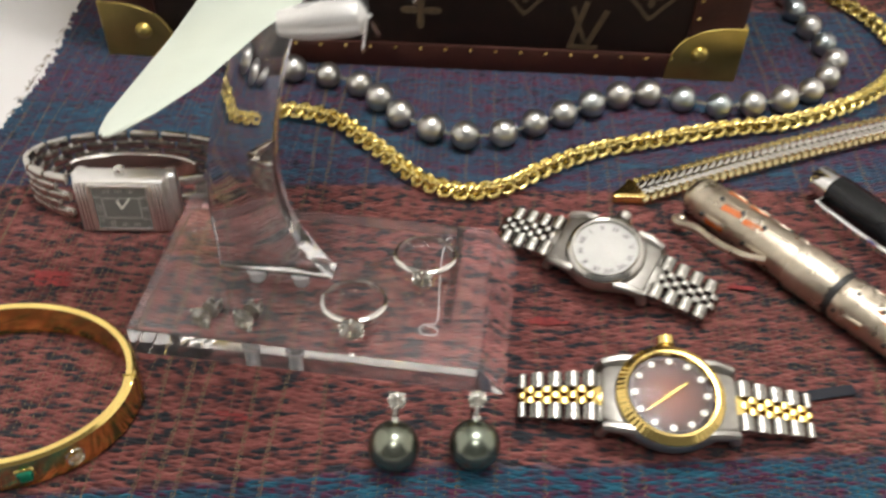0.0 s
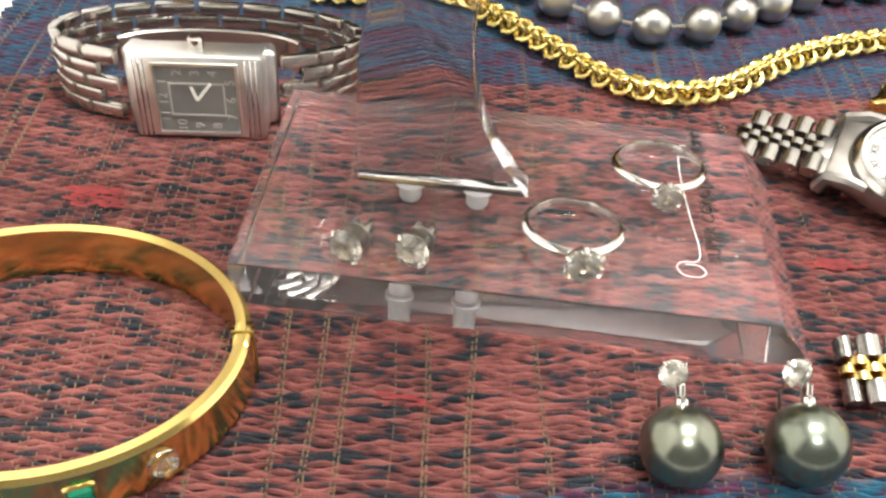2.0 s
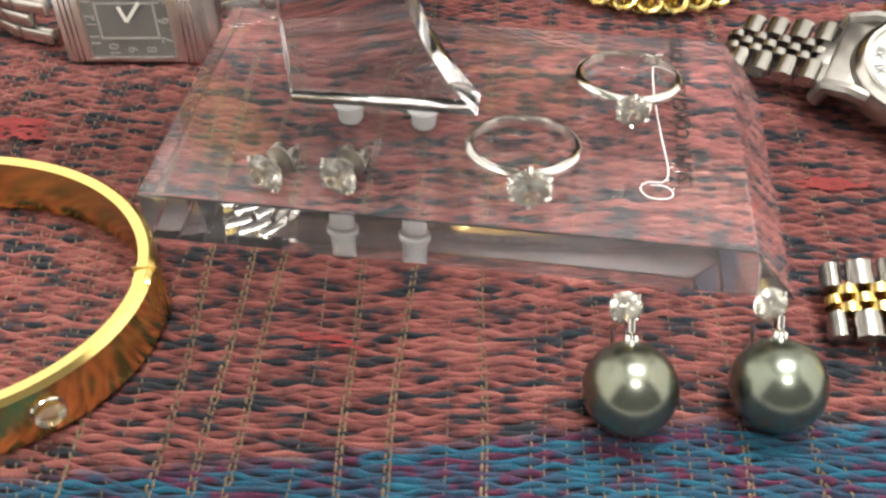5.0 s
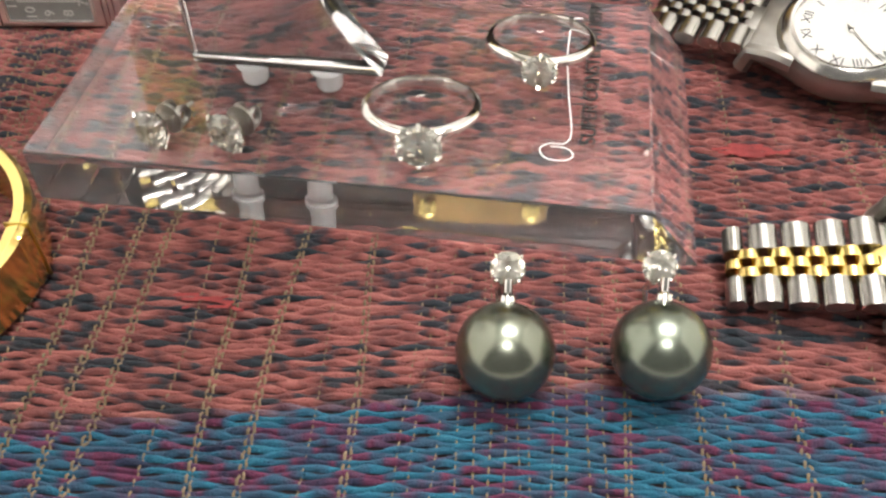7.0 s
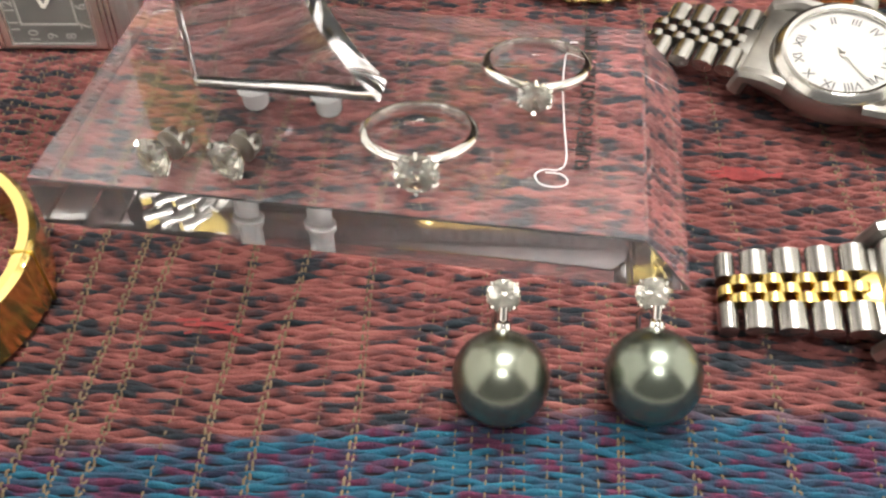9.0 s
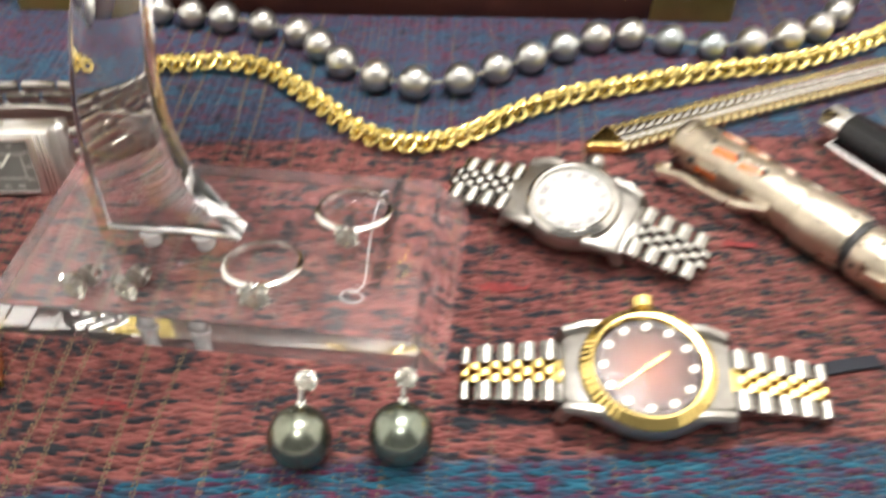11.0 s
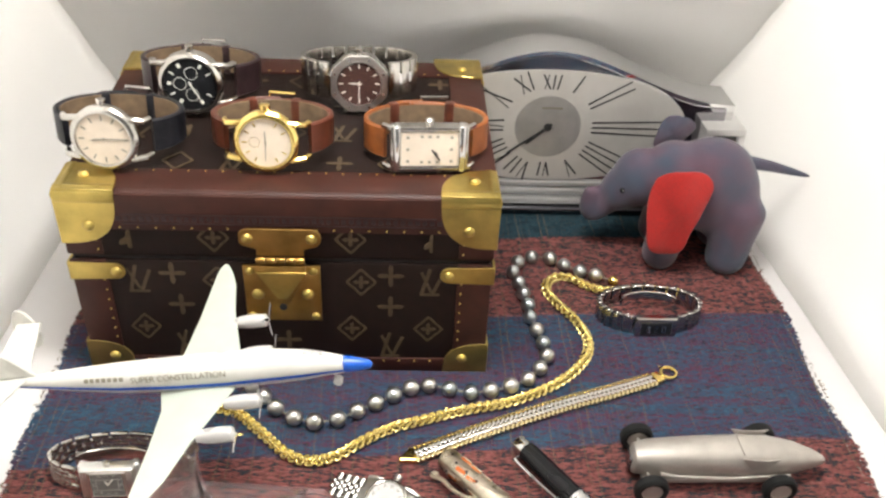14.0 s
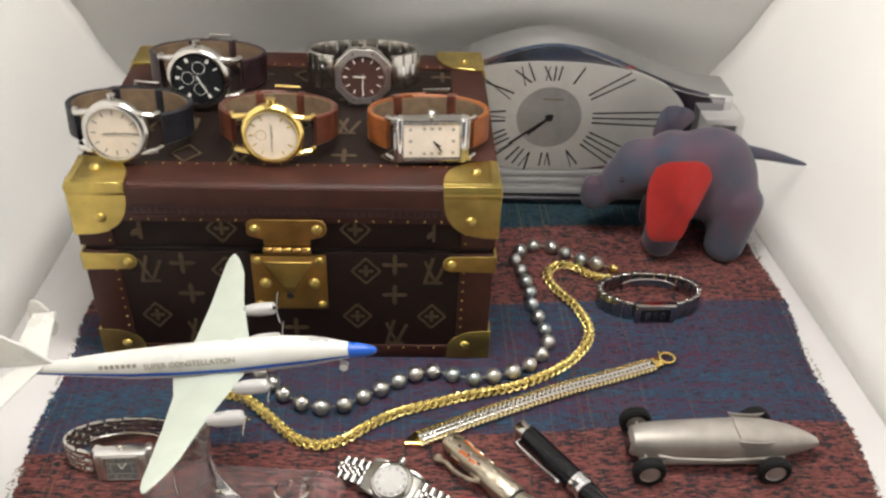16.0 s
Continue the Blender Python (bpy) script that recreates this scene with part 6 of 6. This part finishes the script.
# ---------------------------------------------------------------- toy elephant
def build_elephant():
    """One soft-toy mesh: cloth body with felt ears, facing -x."""
    bm = bmesh.new()

    def blob(c, r, rot=(0, 0, 0)):
        q = sphere_bm(1.0, 24, 16, pose(*c, *rot) @ Matrix.Diagonal((*r, 1)))
        me = bpy.data.meshes.new("tmp")
        q.to_mesh(me)
        q.free()
        bm.from_mesh(me)
        bpy.data.meshes.remove(me)

    blob((0.012, 0, 0.072), (0.042, 0.030, 0.043), (0, 8, 0))
    blob((0.028, 0, 0.062), (0.030, 0.030, 0.040))
    blob((-0.020, 0, 0.078), (0.030, 0.026, 0.032))
    blob((-0.048, 0, 0.075), (0.025, 0.023, 0.026))
    blob((-0.063, 0, 0.063), (0.018, 0.018, 0.019))
    for x, y, r in ((-0.022, -0.018, 0.0165), (-0.020, 0.020, 0.0165), (0.036, -0.019, 0.0185), (0.036, 0.021, 0.0185)):
        for k in range(6):
            blob((x + 0.001 * k, y, 0.013 + 0.009 * k), (r * (1 + 0.02 * k), r, 0.0155))
    for i in range(12):
        u = i / 11
        x = -0.067 - 0.022 * math.sin(u * 1.8)
        z = 0.060 - 0.026 * math.sin(u * 2.6) + 0.010 * u
        blob((x, 0, z), (0.0125 - 0.0045 * u, 0.0120 - 0.0042 * u, 0.0125 - 0.0045 * u))
    tmp = part("toy_elephant", bm, PLUSH)
    rm = tmp.modifiers.new("skin", "REMESH")
    rm.mode, rm.voxel_size, rm.use_smooth_shade = "VOXEL", 0.0022, True
    sm = tmp.modifiers.new("soften", "SMOOTH")
    sm.factor, sm.iterations = 0.5, 26
    me = bpy.data.meshes.new_from_object(tmp.evaluated_get(bpy.context.evaluated_depsgraph_get()))
    bpy.data.objects.remove(tmp)
    bm = bmesh.new()
    bm.from_mesh(me)
    bpy.data.meshes.remove(me)

    def join(q, slot):
        for f in q.faces:
            f.material_index = slot
            f.smooth = True
        m2 = bpy.data.meshes.new("tmp")
        q.to_mesh(m2)
        q.free()
        bm.from_mesh(m2)
        bpy.data.meshes.remove(m2)

    # felt ears: the near one hangs, the far one stands up
    outline = spline([(-0.020, 0.027, 0), (-0.0084, 0.0345, 0), (0.0084, 0.037, 0), (0.0214, 0.033, 0), (0.027, 0.0238, 0), (0.0246, 0.011, 0), (0.0196, -0.0014, 0), (0.0134, -0.0154, 0), (0.0106, -0.0294, 0), (0.0046, -0.0372, 0), (-0.011, -0.038, 0), (-0.020, -0.031, 0), (-0.0232, -0.0154, 0), (-0.0252, 0.0014, 0), (-0.0245, 0.0154, 0), (-0.020, 0.027, 0)], 0.003)
    pts = [(p.x, p.y) for p in outline[:-1]]

    def ear(m, wave):
        q = bmesh.new()
        cx, cy = sum(p[0] for p in pts) / len(pts), sum(p[1] for p in pts) / len(pts)
        layers = []
        for side in (0.0013, -0.0013):
            rows = []
            for k in (1.0, 0.97, 0.75, 0.5, 0.25):
                rows.append([q.verts.new((cx + (x - cx) * k, cy + (y - cy) * k, (side * (0.35 if k == 1.0 else 1)) + wave * (math.sin((x - cx) * k * 150 + (y - cy) * 40) * 0.0030 + 0.0042 * (1 - k)))) for x, y in pts])
            c = q.verts.new((cx, cy, side + wave * 0.0042))
            for a, b in zip(rows, rows[1:]):
                for i in range(len(a)):
                    q.faces.new((a[i], a[(i + 1) % len(a)], b[(i + 1) % len(a)], b[i]))
            for i in range(len(pts)):
                q.faces.new((rows[-1][i], rows[-1][(i + 1) % len(pts)], c))
            layers.append(rows[0])
        for i in range(len(pts)):
            j = (i + 1) % len(pts)
            q.faces.new((layers[0][i], layers[0][j], layers[1][j], layers[1][i]))
        bmesh.ops.recalc_face_normals(q, faces=q.faces)
        q.transform(m)
        return q

    join(ear(basis((-0.021, -0.0375, 0.066), (1, -0.08, 0), (0.02, 0.22, 1), (0, -1, 0.2)) @ Matrix.Diagonal((1.0, 0.98, 1, 1)), 1.0), 1)
    join(ear(basis((-0.020, 0.026, 0.104), (0.9, 0.2, -0.4), (0.42, 0.25, 0.87), (0, -1, 0.35)) @ Matrix.Diagonal((0.66, 0.46, 0.6, 1)), 1.0), 0)
    tail = [Vector((0.036, 0, 0.096)), Vector((0.060, 0, 0.093)), Vector((0.082, -0.001, 0.089)), Vector((0.0985, -0.002, 0.086))]
    join(sweep_bm(spline(tail, 0.004), round_section(1.0, 12), scale=lambda k: (0.0052 * (1 - k) ** 0.6 + 0.0008,) * 2), 0)
    for s in (-1, 1):
        join(sphere_bm(0.0024, 12, 8, pose(-0.065, s * 0.0165, 0.0715)), 2)
    ob = part("toy_elephant", bm, [PLUSH, FELT_RED, EYE_BLACK])
    ob.matrix_world = pose(0.2960, 0.4870, 0.0004, 0, 0, -4) @ Matrix.Diagonal((0.86, 0.90, 0.89, 1))
    tagged(ob, "stuffed cloth elephant in shot violet and blue with red felt ear", "soft toy")


build_elephant()


# ---------------------------------------------------------------- handwoven cloth
def build_cloth():
    x0, x1, y0, y1, pitch, wp = -0.144, 0.356, 0.10, 0.600, 0.00092, 0.0031
    rows = int((y1 - y0) / pitch)
    n = 440
    rng = np.random.default_rng(3)
    u = np.linspace(0, 1, n)
    sec = np.array([(-0.50, -0.55), (-0.26, 0.52), (0.26, 0.52), (0.50, -0.55)])
    V, UV = [], []
    phase = rng.uniform(0, 0.9, rows)
    for r in range(rows):
        y = y0 + r * pitch
        l = x0 + rng.normal(0, 0.0007) + 0.002 * math.sin(y * 60)
        e = x1 + rng.normal(0, 0.0009) + 0.003 * math.sin(y * 47 + 1)
        x = l + (e - l) * u
        k = x / wp
        z = 0.00036 * np.cos(math.pi * (k + r)) + 0.0006 * np.sin(x * 31 + y * 17) * np.sin(y * 23) * 0.4
        yy = y + 0.00030 * np.sin(k * 2.1 + phase[r] * 7) * np.sin(x * 140 + r * 1.7) + 0.0011 * np.sin(x * 22 + y * 9) + 0.0008 * np.sin(x * 61 + y * 3)
        wide = 0.92 + 0.13 * np.sin(x * 260 + r * 2.399) + 0.14 * np.sin(x * 613 + r * 5.1) + 0.10 * np.sin(x * 1130 + r * 3.3)
        for s, t in sec:
            V.append(np.stack([x, yy + s * pitch * wide, np.full(n, -0.0002) + z + t * 0.00085 * (0.8 + 0.2 * wide)], 1))
            UV.append(np.stack([x, np.full(n, r * pitch / 0.0011)], 1))
    V, UV = np.array(V).reshape(rows, 4, n, 3), np.array(UV).reshape(rows, 4, n, 2)
    idx = np.arange(rows * 4 * n).reshape(rows, 4, n)
    q = np.stack([idx[:, :-1, :-1], idx[:, :-1, 1:], idx[:, 1:, 1:], idx[:, 1:, :-1]], -1).reshape(-1, 4)
    me = bpy.data.meshes.new("woven_cloth")
    me.from_pydata(V.reshape(-1, 3), [], q)
    lay = me.uv_layers.new(name="weave")
    lay.data.foreach_set("uv", UV.reshape(-1, 2)[q.reshape(-1)].reshape(-1))
    me.materials.append(YARN)
    me.shade_smooth()
    t = thing("woven_cloth", pose(0, 0, 0), "hand-woven cotton cloth striped in red, blue and violet", "cloth")
    ob = new("weft_yarn", me)
    ob.parent = t
    tagged(ob, "coloured weft yarns", kind="stuff")
    # warp threads riding over and under the weft
    W, F = [], []
    base = 0
    ys = np.arange(y0, y1, pitch / 2)
    # zones of paired heavy threads and zones of closely set fine ones
    warps, x = [], x0 + 0.003
    while x < x1 - 0.003:
        dense = math.sin(x * 62 + 1.1) + 0.5 * math.sin(x * 151) > 0.25
        if dense:
            warps.append((x, False))
            x += 0.0021 + rng.uniform(-0.0003, 0.0005)
        else:
            warps += [(x, True), (x + 0.0007, True)] if rng.random() < 0.55 else [(x, False)]
            x += 0.0056 + rng.uniform(-0.0016, 0.0024)
    for c, (xc, strong) in enumerate(warps):
        sway = xc - (xc % 0.0035)
        x = xc + 0.0008 * np.sin(ys * 40 + sway * 300) + 0.0003 * np.sin(ys * 130 + sway * 700)
        z = (0.00020 if strong else 0.00002) + (0.00044 if strong else 0.00042) * np.cos(math.pi * (ys - y0) / pitch + math.pi * c)
        w = 0.00022 if strong else 0.00015
        m = len(ys)
        W.append(np.concatenate([np.stack([x - w, ys, z - 0.0003], 1), np.stack([x, ys, z + 0.0001], 1), np.stack([x + w, ys, z - 0.0003], 1)]))
        i = np.arange(m - 1)
        for a, b in ((0, 1), (1, 2)):
            F.append(np.stack([base + a * m + i, base + b * m + i, base + b * m + i + 1, base + a * m + i + 1], 1))
        base += 3 * m
    me = bpy.data.meshes.new("warp_threads")
    me.from_pydata(np.concatenate(W), [], np.concatenate(F))
    me.materials.append(WARP)
    me.shade_smooth()
    ob = new("warp_thread", me)
    ob.parent = t
    tagged(ob, "thin brown warp threads", kind="stuff")
    # an added dark sheet that closes the gaps of the weave, their shade put into its colour
    part("gap_shade_sheet", box_bm(x1 - x0 - 0.006, y1 - y0 - 0.004, 0.0006, ((x0 + x1) / 2, (y0 + y1) / 2, -0.0013)), material("dark_gap_shade", (0.03, 0.018, 0.022), 0.9, 0, 300, 0.3), t)
    # loose fringe at both cut sides
    f = bmesh.new()
    rnd = random.Random(5)
    for k in range(520):
        y = y0 + (y1 - y0) * rnd.random()
        for x, s in (((x0 - 0.0005, -1),) if k % 2 else ((x1 - 0.0005, 1),)):
            ln = 0.0012 + 0.0036 * rnd.random() ** 2
            a = rnd.uniform(-0.9, 0.9)
            p = [Vector((x, y, 0)), Vector((x + s * ln * 0.5 * math.cos(a), y + ln * 0.5 * math.sin(a), 0.0004)), Vector((x + s * ln * math.cos(a * 1.6), y + ln * math.sin(a * 1.6), -0.0008))]
            q2 = [f.verts.new(v + Vector((0, o, h))) for v in p for o, h in ((-0.0002, 0), (0.0002, 0.0002))]
            f.faces.new((q2[0], q2[1], q2[3], q2[2]))
            f.faces.new((q2[2], q2[3], q2[5], q2[4]))
    ob = part("fringe", f, WARP, t)
    tagged(ob, "frayed side fringe", kind="stuff")
    # loose tufts of red fluff caught in the weave
    tuft = bmesh.new()
    for cx, cy, n_ in ((-0.100, 0.2250, 60), (-0.098, 0.2215, 26), (0.052, 0.2150, 40), (0.115, 0.2330, 30), (-0.034, 0.1760, 14)):
        for k in range(n_):
            a, ln = rnd.uniform(-0.5, 0.5) + (math.pi if rnd.random() < 0.5 else 0), rnd.uniform(0.001, 0.004)
            p = Vector((cx + rnd.gauss(0, 0.0022), cy + rnd.gauss(0, 0.0007), 0.0008 + 0.0008 * rnd.random()))
            q = p + Vector((ln * math.cos(a), ln * 0.5 * math.sin(a), rnd.uniform(-0.0004, 0.0004)))
            o = Vector((0, 0.00018, 0.0001))
            tuft.faces.new([tuft.verts.new(v) for v in (p - o, q - o, q + o, p + o)])
    ob = part("fluff", tuft, material("red_fluff", (0.30, 0.045, 0.045), 0.9, 0, 300, 0.3), t)
    tagged(ob, "tufts of loose red fluff", kind="stuff")
    # the dark thread tag beside the gold watch
    part("thread_tag", sweep_bm([Vector((0.1225, 0.1915, 0.0012)), Vector((0.130, 0.1935, 0.0014)), Vector((0.1385, 0.1955, 0.0010))], flat_section(0.0035, 0.0006)), material("navy_thread", (0.012, 0.014, 0.022), 0.8, 0, 300, 0.3), t)


build_cloth()
